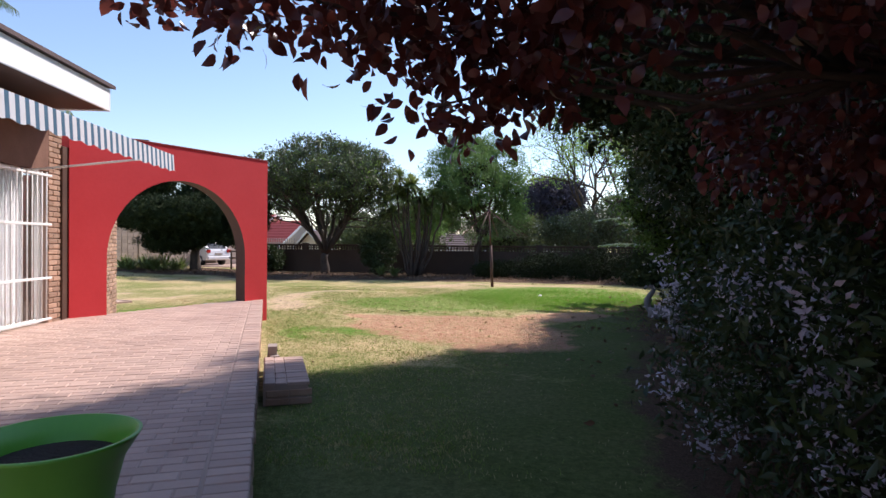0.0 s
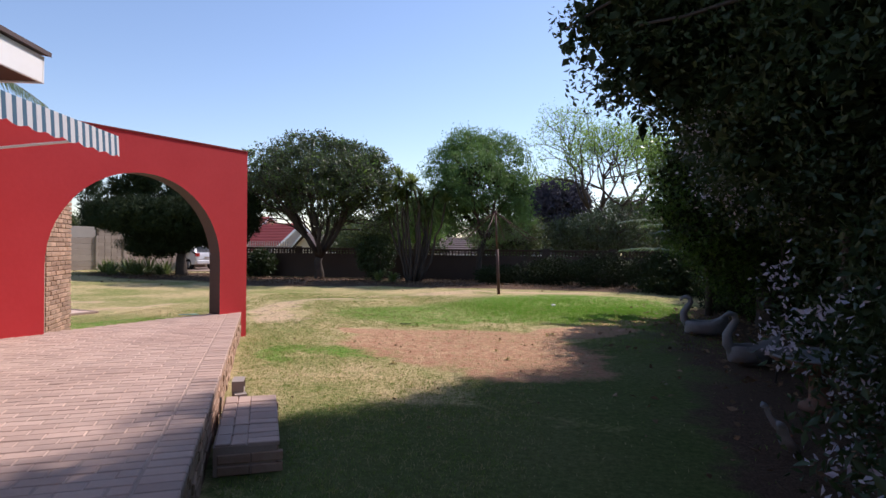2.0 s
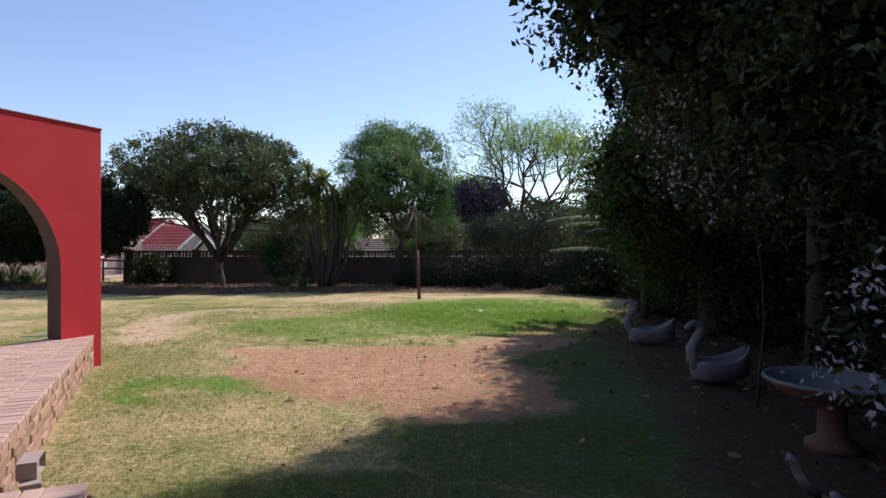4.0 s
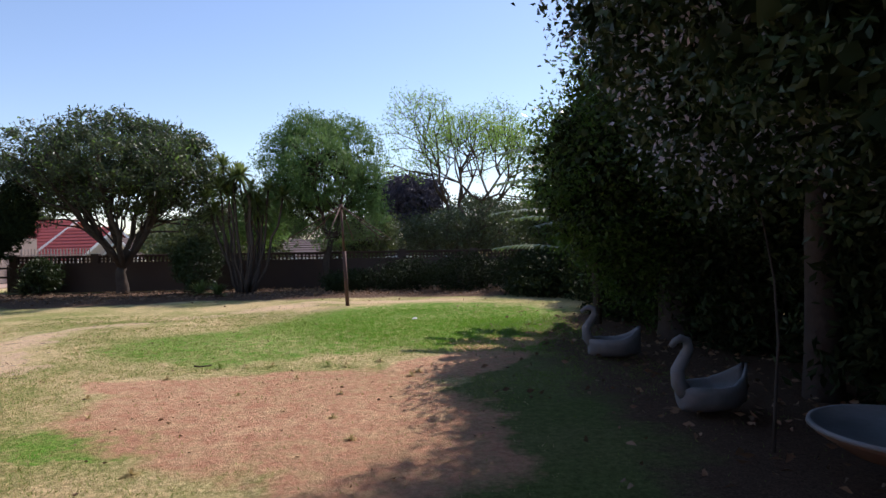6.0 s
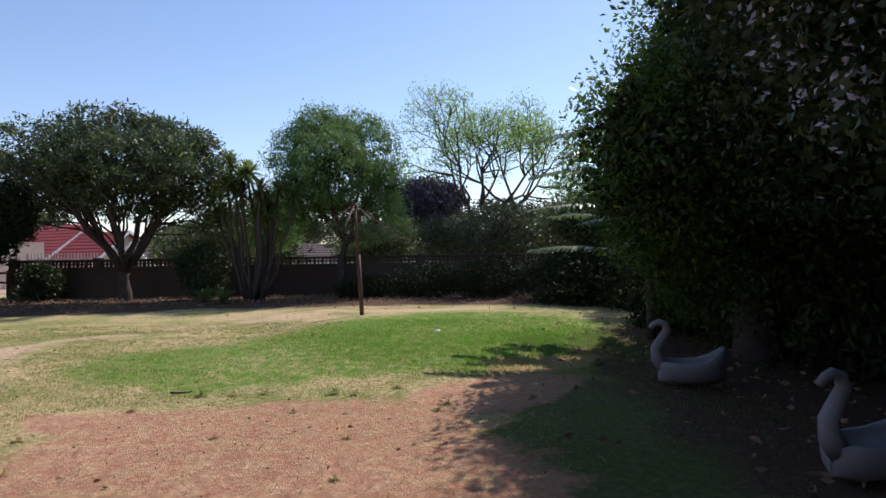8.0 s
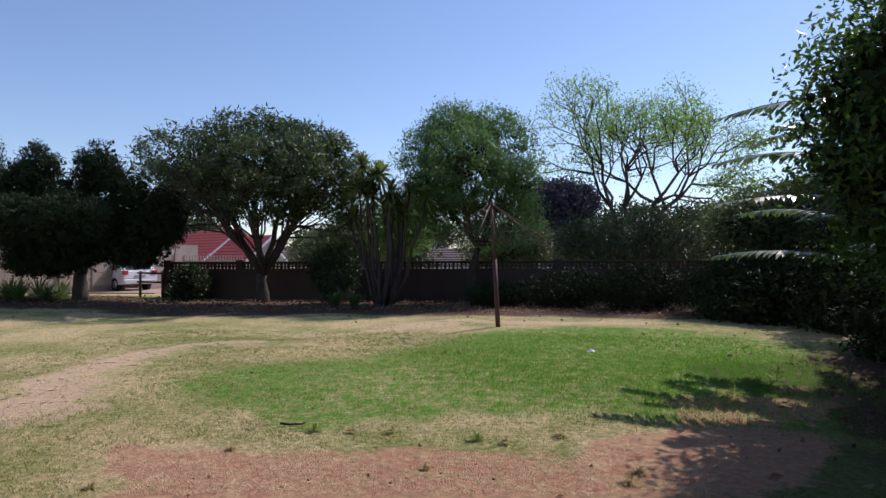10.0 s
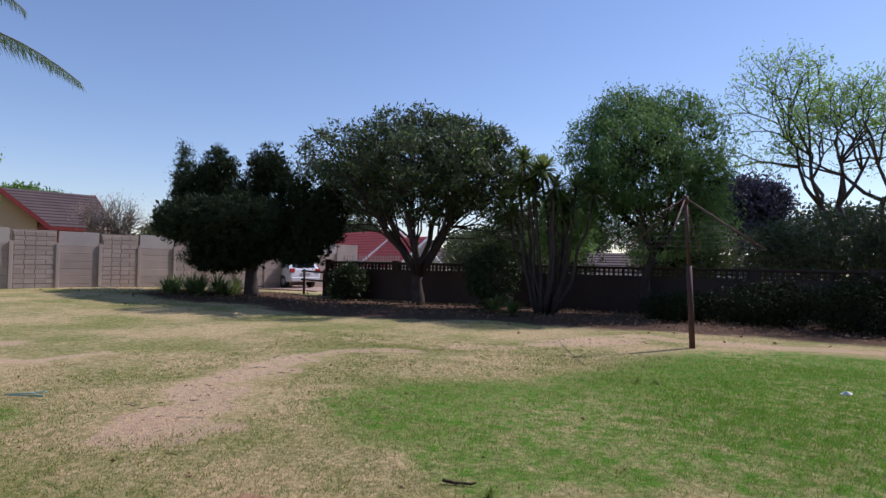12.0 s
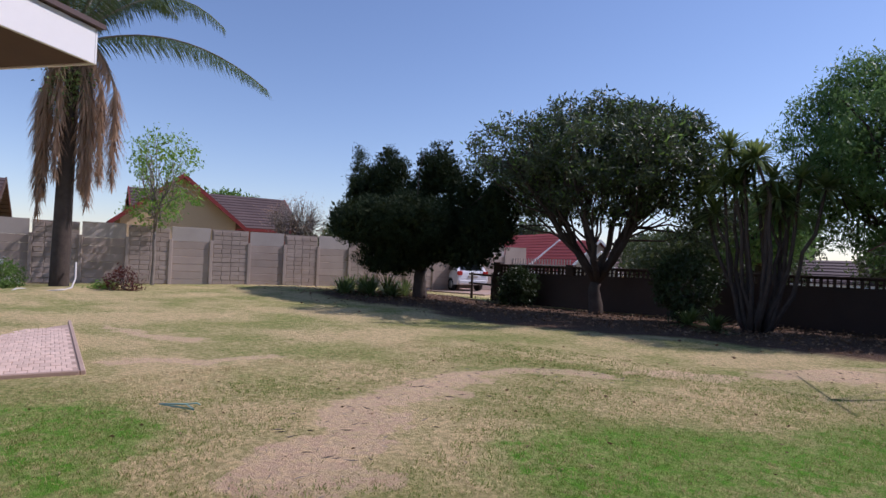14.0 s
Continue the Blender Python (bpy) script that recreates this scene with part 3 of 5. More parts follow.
def awning():
    a = holder("awning", HF2, "blue and white striped canvas awning with a scalloped valance", "awning")
    v0, v1, u1, zf, zb = -6.2, -0.705, 1.83, 2.70, 3.05
    n = 104
    verts, faces = [], []
    for i in range(n + 1):
        v = v0 + (v1 - v0) * i / n
        verts += [(0.02, v, zb), (u1, v, zf), (u1 + 0.012, v, zf - 0.20 - 0.03 * abs(math.sin(math.pi * (v / 0.25))))]
        if i:
            k = 3 * i
            faces += [(k - 3, k, k + 1, k - 2), (k - 2, k + 1, k + 2, k - 1)]
    me = mesh_of("canvas", verts, faces, CANVAS)
    put("canvas", me, a)
    put("front_bar", tubes("front_bar", [([(u1 - 0.02, v0, zf - 0.03), (u1 - 0.02, v1, zf - 0.03)], 0.018, 0.018)], WHITE, 8), a)
    put("arm", tubes("arm", [([(0.02, v1 - 0.12, 2.45), (u1 - 0.03, v1 - 0.12, zf - 0.04)], 0.014, 0.014)], WHITE, 8), a)
    put("arm", tubes("arm", [([(0.02, v0 + 0.12, 2.45), (u1 - 0.03, v0 + 0.12, zf - 0.04)], 0.014, 0.014)], WHITE, 8), a)
    return a


def clear_glass():
    m, nt, p = nodes_of("window_glass")
    p.inputs["Base Color"].default_value = (0.95, 0.97, 0.97, 1)
    p.inputs["Transmission Weight"].default_value = 1.0
    p.inputs["Roughness"].default_value = 0.02
    p.inputs["IOR"].default_value = 1.45
    return m


GLASS = clear_glass()


def arch_side(u, v):
    """How far a place of the patio lies in front of the arch wall's face (negative: behind it)."""
    d = (ARCH_B - ARCH_A).normalized()
    return (u - ARCH_A.x) * d.y - (v - ARCH_A.y) * d.x


def patio():
    p = tagged(put("pavement_patio", None, None, HF), "raised patio of worn pinkish clay pavers", "patio", kind="structure")
    d = (ARCH_B - ARCH_A).normalized()
    corner = [(-3.4, V0), (PATIO_W - 0.02, V0), (PATIO_W - 0.02, 2.62), (0.2, 0.33), (-0.05, 0.12)]
    z = PATIO_Z - 0.005
    verts = [(u, v, -0.1) for u, v in corner] + [(u, v, z) for u, v in corner]
    k = len(corner)
    faces = [tuple(range(k))[::-1], tuple(range(k, 2 * k))] + [(i, (i + 1) % k, k + (i + 1) % k, k + i) for i in range(k)]
    put("bedding", mesh_of("bedding", verts, faces, MORTAR), p)
    flat = box("paver", -0.106, -0.051, -0.03, 0.106, 0.051, 0.0, PAVER, 0.006)
    half = box("paver", -0.051, -0.051, -0.03, 0.051, 0.051, 0.0, PAVER, 0.006)
    end = box("paver", -0.106, -0.051, -0.055, 0.106, 0.051, 0.0, PAVER, 0.008)
    side = box("brick", -0.05, -0.105, -0.032, 0.0, 0.105, 0.032, BRICK, 0.006)
    rest, count = [], 0
    spots = []
    # header course on the edge, then rows in running bond
    v = V0 + 0.06
    while v < 2.62:
        spots.append((end, PATIO_W - 0.10, v, 0))
        v += 0.108
    row = 0
    v = V0 + 0.06
    while v < 2.45:
        u = PATIO_W - 0.322 - (0.109 if row % 2 else 0.0)
        if row % 2 and arch_side(PATIO_W - 0.268, v) > -0.2:
            spots.append((half, PATIO_W - 0.268, v, row))
        while u > min(0.0, 0.222 * v):
            if arch_side(u, v) > -0.2:
                spots.append((flat, u, v, row))
            u -= 0.218
        v += 0.108
        row += 1
    near = [s for s in spots if -6.6 < s[2] < -1.4 and s[1] > 1.3]
    near = near[:300]
    chosen = set(id(s) for s in near)
    vv, ff = [], []
    for s in spots:
        me, u, v, row = s
        m = pose(u + random.uniform(-0.003, 0.003), v + random.uniform(-0.003, 0.003), PATIO_Z + random.uniform(-0.002, 0.002), random.uniform(-0.4, 0.4), random.uniform(-0.4, 0.4), random.uniform(-1.2, 1.2))
        if id(s) in chosen:
            put("paver", me, p, m)
        else:
            o = len(vv)
            vv += [m @ x.co for x in me.vertices]
            ff += [tuple(i + o for i in q.vertices) for q in me.polygons]
    tagged(put("pavers", mesh_of("pavers", vv, ff, PAVER_JOINED), p), kind="stuff")
    # retaining face below the header course
    vv, ff = [], []
    k = 0
    for row in range(5):
        v = V0 + 0.1 + (0.11 if row % 2 else 0)
        while v < 2.6:
            m = pose(PATIO_W + random.uniform(-0.012, 0.004), v, 0.035 + row * 0.075, 0, 0, random.uniform(-2, 2))
            if -5.0 < v < 2.6 and k < 160:
                put("brick", side, p, m)
                k += 1
            else:
                o = len(vv)
                vv += [m @ x.co for x in side.vertices]
                ff += [tuple(i + o for i in q.vertices) for q in side.polygons]
            v += 0.222
    tagged(put("bricks", mesh_of("bricks", vv, ff, BRICK), p), kind="stuff")
    return p


def joined_paver():
    m = PAVER.copy()
    m.name = "clay_paver_joined"
    nt = m.node_tree
    info = next(n for n in nt.nodes if n.bl_idname == "ShaderNodeObjectInfo")
    g = nt.nodes.new("ShaderNodeNewGeometry")
    for l in list(info.outputs["Random"].links):
        nt.links.new(g.outputs["Random Per Island"], l.to_socket)
    return m


PAVER_JOINED = joined_paver()


def step_block():
    s = tagged(put("step", None, None, HF), "low brick step beside the raised patio", "step", kind="structure")
    put("step_core", box("step_core", 2.80, -3.82, -0.05, 3.21, -2.52, 0.205, MORTAR), s)
    flat = box("paver", -0.106, -0.051, -0.035, 0.106, 0.051, 0.0, PAVER, 0.006)
    for i in range(12):
        v = -3.77 + i * 0.108
        put("paver", flat, s, pose(3.125, v, 0.225 + random.uniform(-0.004, 0.004), 0, random.uniform(-1, 1), random.uniform(-2, 2)))
    for i in range(6):
        for j in range(2):
            put("paver", flat, s, pose(2.85 + j * 0.105 + 0.01, -3.71 + i * 0.218, 0.222 + random.uniform(-0.005, 0.005), 0, random.uniform(-1, 1), 90 + random.uniform(-2, 2)))
    side = box("brick", -0.05, -0.105, -0.032, 0.0, 0.105, 0.032, BRICK, 0.006)
    for row in range(2):
        for i in range(6):
            put("brick", side, s, pose(3.225, -3.71 + i * 0.218, 0.04 + row * 0.08, 0, 0, random.uniform(-1.5, 1.5)))
        for i in range(2):
            put("brick", side, s, pose(2.93 + i * 0.218, -3.83, 0.04 + row * 0.08, 0, 0, -90 + random.uniform(-1.5, 1.5)))
            put("brick", side, s, pose(2.93 + i * 0.218, -2.505, 0.04 + row * 0.08, 0, 0, 90 + random.uniform(-1.5, 1.5)))
    return s


def hollow_brick(v, z, turn, u=2.92):
    bm = bmesh.new()
    bmesh.ops.create_cube(bm, size=1)
    bmesh.ops.scale(bm, vec=(0.22, 0.105, 0.10), verts=bm.verts)
    ends = [f for f in bm.faces if abs(f.normal.y) > 0.9]
    for f in ends:
        r = bmesh.ops.inset_region(bm, faces=[f], thickness=0.018)
        bmesh.ops.translate(bm, vec=-f.normal * 0.03, verts=f.verts)
    ob = put("hollow_brick", from_bm("hollow_brick", bm, CONCRETE), None, HF @ pose(u, v, z, 0, 0, turn))
    return tagged(ob, "loose hollow clay brick leaning by the patio edge", "brick", "loose bricks by the step")


house_front()
roof(-14.2, -0.14, 0.74, 3.38, 3.69, "house roof with a broad white fascia board", HF2)
roof(4.8, 6.0, 0.24, 3.37, 3.74, "rear roof corner with a white fascia board", HF, 0.1)
arch_wall()
sliding_door()
awning()
step_block()
hollow_brick(-2.36, 0.055, 84, 2.94)
hollow_brick(-2.30, 0.16, 100, 2.91)
hollow_brick(-2.22, 0.262, 88, 2.90)


def plant_pot(x, y):
    t = holder("plant_pot", pose(x, y, PATIO_Z), "bright green glazed plastic plant pot with bare soil", "plant pot")
    put("bowl", lathe("bowl", [(0.14, 0.004), (0.155, 0.05), (0.165, 0.16), (0.18, 0.30), (0.21, 0.42), (0.255, 0.49), (0.26, 0.50), (0.245, 0.502), (0.20, 0.43), (0.17, 0.36)], POT), t)
    put("soil", lathe("soil", [(0.202, 0.42), (0.18, 0.425), (0.1, 0.44), (0.005, 0.43)], SOIL, 30), t)
    return t


plant_pot(-0.50, 1.90)

# ---- boundary walls ----


def precast_wall():
    """Concrete panel wall: posts every 1.48 m, brick-faced and plank-faced bays by turns."""
    d = Vector((0.326, 0.945, 0)).normalized()
    m0 = pose(-22.9, 24.5, 0.2, 0, 0, math.degrees(math.atan2(d.y, d.x)))
    w = tagged(put("wall_precast", None, None, m0), "grey precast concrete garden wall with brick-faced bays", "wall", kind="structure")
    post = box("post", -0.065, -0.10, -0.3, 0.065, 0.08, 1.74, CONCRETE, 0.015)
    plank = box("plank", 0.0, -0.03, 0.0, 1.36, 0.03, 0.29, CONCRETE, 0.012)
    slab = box("slab", 0.0, -0.028, 0.0, 1.40, 0.032, 0.56, CONCRETE_PALE, 0.006)
    brick = box("panel_brick", -0.165, -0.050, -0.083, 0.165, 0.0, 0.083, CONCRETE, 0.010)
    back = box("panel_back", 0.0, -0.03, 0.0, 1.40, 0.03, 2.22, CONCRETE)
    for i in range(-9, 10):
        s = i * 1.48
        dz = 0.05 if i < 0 else 0.0
        put("post", post, w, pose(s, 0, dz * 0.5))
        x = s + 0.06
        if i % 2 == 0:
            for r in range(6):
                put("plank", plank, w, pose(x, random.uniform(-0.004, 0.004), r * 0.293 + dz - 0.12))
            put("slab", slab, w, pose(x - 0.02, 0.0, 1.64 + dz))
        else:
            put("panel_back", back, w, pose(x - 0.02, 0, dz - 0.05))
            if -7 < i < 8:
                for r in range(12):
                    for c in range(4):
                        bx = x + 0.17 + c * 0.345
                        put("panel_brick", brick, w, pose(bx if r % 2 else min(bx + 0.03, x + 1.2), -0.012 - (0.006 if r % 2 else 0.0), 0.06 + r * 0.178 + dz))
    return w


def back_wall():
    """Plastered wall with a pierced course and a coping."""
    w = tagged(put("wall_back", None, None, pose(0, 29.6, 0)), "shaded brown boundary wall topped with pierced blocks", "wall", kind="structure")
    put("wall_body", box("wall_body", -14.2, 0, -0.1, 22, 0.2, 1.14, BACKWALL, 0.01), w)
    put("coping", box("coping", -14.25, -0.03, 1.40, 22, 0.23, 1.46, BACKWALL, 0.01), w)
    # pierced block: a square frame with a cross inside
    bm = bmesh.new()
    for a in ((-0.15, -0.13, -0.115, 0.13), (0.115, -0.13, 0.15, 0.13), (-0.15, 0.095, 0.15, 0.13), (-0.15, -0.13, 0.15, -0.10), (-0.02, -0.1, 0.02, 0.1), (-0.12, -0.018, 0.12, 0.018)):
        r = bmesh.ops.create_cube(bm, size=1)
        for v in r["verts"]:
            v.co = ((a[0] + a[2]) / 2 + v.co.x * (a[2] - a[0]), 0.1 + v.co.y * 0.12, 1.27 + (a[1] + a[3]) / 2 + v.co.z * (a[3] - a[1]))
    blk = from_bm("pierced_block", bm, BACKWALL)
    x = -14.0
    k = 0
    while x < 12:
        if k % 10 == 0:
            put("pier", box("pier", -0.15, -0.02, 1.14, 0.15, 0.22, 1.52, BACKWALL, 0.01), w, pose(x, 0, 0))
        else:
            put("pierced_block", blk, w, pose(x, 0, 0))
        x += 0.305
        k += 1
    return w


precast_wall()
back_wall()
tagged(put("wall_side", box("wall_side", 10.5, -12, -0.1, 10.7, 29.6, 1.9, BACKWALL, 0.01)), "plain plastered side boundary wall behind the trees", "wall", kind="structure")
# Never in view: closes the garden behind and holds back sky light.
tagged(put("wall_rear", box("wall_rear", -3.0, -6.2, -0.1, 10.7, -6.0, 3.2, BRICK, 0.01)), "unseen plain face-brick wall added behind the garden to cut skylight", "wall", kind="structure")


def lower_paving():
    p = tagged(put("pavement_lower", None, None, pose(-9.0, 13.48, 0.0, 0, 0, 163)), "low apron of pinkish clay pavers with a pale kerb", "paving", kind="structure")
    put("bedding", box("bedding", 0, 0.0, -0.1, 7.0, 3.0, 0.038, MORTAR), p)
    put("kerb", box("kerb", -0.06, -0.06, -0.1, 7.0, 0.0, 0.055, MORTAR, 0.01), p)
    put("kerb", box("kerb", -0.06, 0.003, -0.1, 0.0, 3.0, 0.055, MORTAR, 0.01), p)
    flat = box("paver", -0.106, -0.051, -0.03, 0.106, 0.051, 0.0, PAVER_SANDY, 0.004)
    for i in range(20):
        for j in range(14):
            put("paver", flat, p, pose(0.11 + i * 0.22, 0.07 + j * 0.11 + (0.0 if i % 2 else 0.05), 0.045 + random.uniform(-0.003, 0.003), 0, 0, random.uniform(-1, 1)))
    return p


lower_paving()

# ---- trees and shrubs ----
# plum-leaved tree over the start of the walk
tree("plum tree with dark red leaves hanging over the path", 2.9, 2.7, 1.9, 0.055,
     [(-2.15, -0.75, 2.32, 0.70, 0.35, 0.20), (-2.95, -0.8, 2.36, 0.26, 0.2, 0.10), (-1.6, -0.8, 2.55, 0.9, 0.40, 0.28), (-2.05, -0.5, 2.08, 0.42, 0.25, 0.12), (-1.75, -0.6, 2.2, 0.45, 0.3, 0.14), (-1.1, -0.9, 2.4, 0.5, 0.35, 0.3), (-2.3, -1.0, 2.62, 0.8, 0.4, 0.2), (0.0, -0.3, 2.9, 1.2, 1.3, 0.9), (-0.3, 0.4, 2.2, 0.8, 0.8, 0.6)],
     720, 30, 0.085, 0.058, LEAF_PURPLE, limbs=200, aspect=0.58, droop=0.8, twig=0.003, hollow=0.3, rounded=True)
# tall evergreens along the boundary
tree("tall dense evergreen tree with dark leaves beside the path", 4.3, 6.4, 2.2, 0.16,
     [(0, 0, 3.6, 2.2, 2.6, 2.2), (-0.9, 1.1, 3.4, 1.4, 1.5, 1.9), (0.4, -1.8, 3.2, 2.0, 2.0, 2.0), (0, 0, 6.2, 2.0, 2.3, 1.5), (-0.1, -0.7, 1.6, 1.2, 1.6, 1.3), (-2.4, 1.5, 3.7, 0.9, 0.9, 0.9), (-2.1, 1.2, 5.3, 1.3, 1.3, 1.2), (-1.7, 1.0, 6.9, 1.5, 1.6, 1.1)],
     2900, 40, 0.13, 0.066, LEAF_DARK, limbs=60, core=3400, fill=0.76)
tree("tall evergreen tree hung with pale flowers", 5.0, 10.6, 2.2, 0.16,
     [(0, 0, 4.4, 2.4, 2.4, 2.0), (-1.4, -0.9, 3.9, 1.4, 1.5, 1.5), (0.6, -0.1, 6.4, 1.9, 2.1, 1.5), (0.6, 1.6, 3.4, 2.0, 1.8, 1.8), (0.3, 0, 8.2, 1.9, 2.0, 1.5), (-0.2, 0, 9.9, 1.7, 1.8, 1.3)],
     2600, 38, 0.17, 0.075, LEAF_DARK, limbs=60, extra=(("blossom", PETAL, 0.012, 0.07),), core=4000, fill=0.78)
tree("tall ficus tree with glossy sunlit leaves", 5.4, 14.4, 1.8, 0.26,
     [(0.4, 0, 3.9, 2.1, 2.2, 2.3), (-1.0, 0.0, 2.9, 1.5, 1.5, 1.6), (0.9, 0, 6.2, 1.6, 1.8, 1.4), (0.6, -0.1, 8.8, 1.6, 1.5, 1.4), (0.2, -0.1, 11.0, 1.25, 1.3, 1.1), (0.8, 1.4, 3.2, 1.8, 1.6, 1.8), (-0.4, 0.5, 1.9, 1.4, 1.3, 1.0), (0.6, 0.6, 1.2, 1.6, 1.6, 1.1)],
     3500, 36, 0.17, 0.085, LEAF_GLOSS, limbs=50, core=4000, fill=0.76)
tree("dense evergreen tree behind the flowering shrubs", 5.0, 1.6, 2.0, 0.15,
     [(0, 0, 3.2, 2.2, 2.6, 2.2), (-0.6, 1.6, 2.6, 1.7, 1.6, 1.8), (0, -2.4, 3.0, 2.2, 2.4, 2.2), (0, 0.5, 5.8, 2.0, 2.8, 1.6)],
     1700, 30, 0.2, 0.10, LEAF_DARK, limbs=50, core=4000, fill=0.78)
tree("evergreen tree far along the side boundary", 8.6, 19.5, 1.6, 0.16,
     [(0, 0, 2.8, 1.9, 2.6, 1.7), (0.4, -3.0, 3.2, 2.0, 2.4, 2.2)], 900, 26, 0.25, 0.12, LEAF_DARK, limbs=40, core=1200, fill=0.86)
# Extra row behind the border trees, added to stop sky light leaking in.
for ty in (-1.0, 5.0, 10.0, 14.5):
    tree("tall dark evergreen added to block skylight from the side", 8.4, ty, 2.0, 0.16, [(0, 0, 2.6, 1.8, 2.9, 2.4), (0, 0.6, 5.0, 1.7, 2.6, 2.0)], 700, 26, 0.25, 0.14, LEAF_DARK, limbs=20, core=1800, fill=0.9)


def shrub(label, x, y, blobs, clumps, per, tight, leaf, mat, flower=None, fsize=0.05, ffrac=0.05, aspect=0.4, name="shrub", stems=24, droop=0.0, hollow=0.6, petals=46, gather=0.075):
    t = holder(name, pose(x, y, 0), label, "shrub")
    cs, pts = clump_points(blobs, clumps, per, tight, hollow)
    pts[:, 2] = np.maximum(pts[:, 2], 0.03)
    tw = [(bent((RNG.normal() * 0.1, RNG.normal() * 0.1, -0.05), cs[i], 0.12, 5), 0.016, 0.005) for i in RNG.permutation(len(cs))[:stems]]
    put("stem", tubes("stem", tw, BARK, 5), t)
    put("foliage", leaf_mesh("foliage", pts, leaf, mat, aspect, droop), t)
    if flower:
        k = int(len(cs) * ffrac)
        heads = cs[RNG.permutation(len(cs))[:k]]
        f = (heads[:, None, :] + RNG.normal(size=(k, petals, 3)) * gather + np.array([-0.12, -0.08, 0.03])).reshape(-1, 3)
        f[:, 2] = np.maximum(f[:, 2], 0.05)
        put("blossom", leaf_mesh("blossom", f, fsize, flower, 0.5), t)
    return t


shrub("shaded flowering shrub with pale lilac star blossoms", 2.9, 4.0, [(0, 0, 0.8, 0.95, 1.5, 0.85), (0.2, 1.4, 1.0, 0.9, 1.2, 1.0), (0.3, -1.2, 0.9, 1.0, 1.3, 1.0), (0.2, 0.2, 1.7, 0.8, 1.4, 0.6)],
      800, 26, 0.15, 0.07, LEAF_DARK, PETAL, 0.042, 0.10)
shrub("dark leafy shrub under the evergreens", 3.9, 1.0, [(0, 0, 0.9, 1.2, 1.8, 1.0), (0.2, -2.0, 1.0, 1.2, 1.8, 1.1)], 500, 22, 0.18, 0.08, LEAF_DARK, PETAL, 0.04, 0.02)
shrub("climbing vine with pale papery blossoms over the evergreen", 3.25, 9.2, [(0, 0, 2.7, 0.65, 1.1, 0.8), (-0.1, 0.5, 3.5, 0.8, 1.2, 0.6), (0.3, -1.0, 2.6, 0.6, 0.8, 0.9)],
      420, 22, 0.15, 0.07, LEAF_DARK, PETAL, 0.05, 0.42, aspect=0.7, stems=1, petals=16, gather=0.11)
for sx, sy, sr, sh in ((6.2, 7.0, 1.3, 1.3), (6.8, 11.0, 1.4, 1.4), (7.0, 15.0, 1.4, 1.2), (6.6, 3.0, 1.3, 1.3), (7.6, 18.6, 1.5, 1.0)):
    shrub("dark shade-loving shrub along the side wall", sx, sy, [(0, 0, sh * 0.6, sr, 2.0, sh), (0.6, 0.4, sh * 1.2, sr, 1.8, sh)], 420, 20, 0.2, 0.11, LEAF_DARK)
# Shrub leaves darkened in colour for the shade along the wall.
for sx, sr, sh in ((1.2, 1.3, 0.7), (3.4, 1.4, 0.8), (5.6, 1.4, 0.9), (7.8, 1.5, 1.0), (-1.0, 0.7, 0.4)):
    shrub("low dark shrub along the back wall", sx, 27.4 - 0.45 * max(0, sx - 1), [(0, 0, sh * 0.7, sr, 0.9, sh * 0.8), (0.4, 0.3, sh, sr * 0.8, 0.7, sh * 0.6)], 300, 24, 0.16, 0.10, LEAF_SHADE, None, 0.05, 0.05)

# Shrubs added to darken the open border, shade put into the leaf colour.
for sx, sy, sr, sh in ((6.2, 17.4, 1.3, 1.5), (7.0, 20.8, 1.5, 1.8), (7.6, 23.8, 1.8, 1.9), (5.6, 23.6, 1.1, 0.8), (6.4, 13.4, 1.4, 1.6), (5.6, 9.0, 1.2, 1.4), (4.9, 4.4, 1.2, 1.6)):
    shrub("dense dark shrub filling the side border", sx, sy, [(0, 0, sh * 0.5, sr, 1.7, sh * 0.8), (0.3, 0.3, sh, sr * 0.9, 1.4, sh * 0.8)], 480, 22, 0.18, 0.13, LEAF_SHADE)
for mx, my, mh in ((-27, 44, 4.0), (-33, 38, 3.8), (-31, 47, 4.6), (-13, 45, 3.6), (-8, 43, 3.4), (-1.0, 42, 3.6), (4.0, 44, 3.8), (8.5, 41, 4.2), (13, 40, 4.6), (18, 36, 5.0), (-9.5, 38, 3.2)):
    tree("leafy garden tree beyond the boundary wall", mx, my, 1.2, 0.14, [(0, 0, mh * 0.55, 2.6, 1.8, mh * 0.36), (0.8, 0, mh * 0.8, 1.5, 1.4, mh * 0.22)], 320, 24, 0.3, 0.2, LEAF_OLIVE if mx % 2 else LEAF_GREY, limbs=30, core=90)
tree("olive-green tree in the far corner of the garden", 6.9, 25.6, 1.0, 0.12, [(0, 0, 2.4, 1.8, 1.4, 1.1), (1.2, -0.4, 3.0, 1.3, 1.2, 1.0)], 420, 26, 0.22, 0.13, LEAF_OLIVE, limbs=50, core=200)
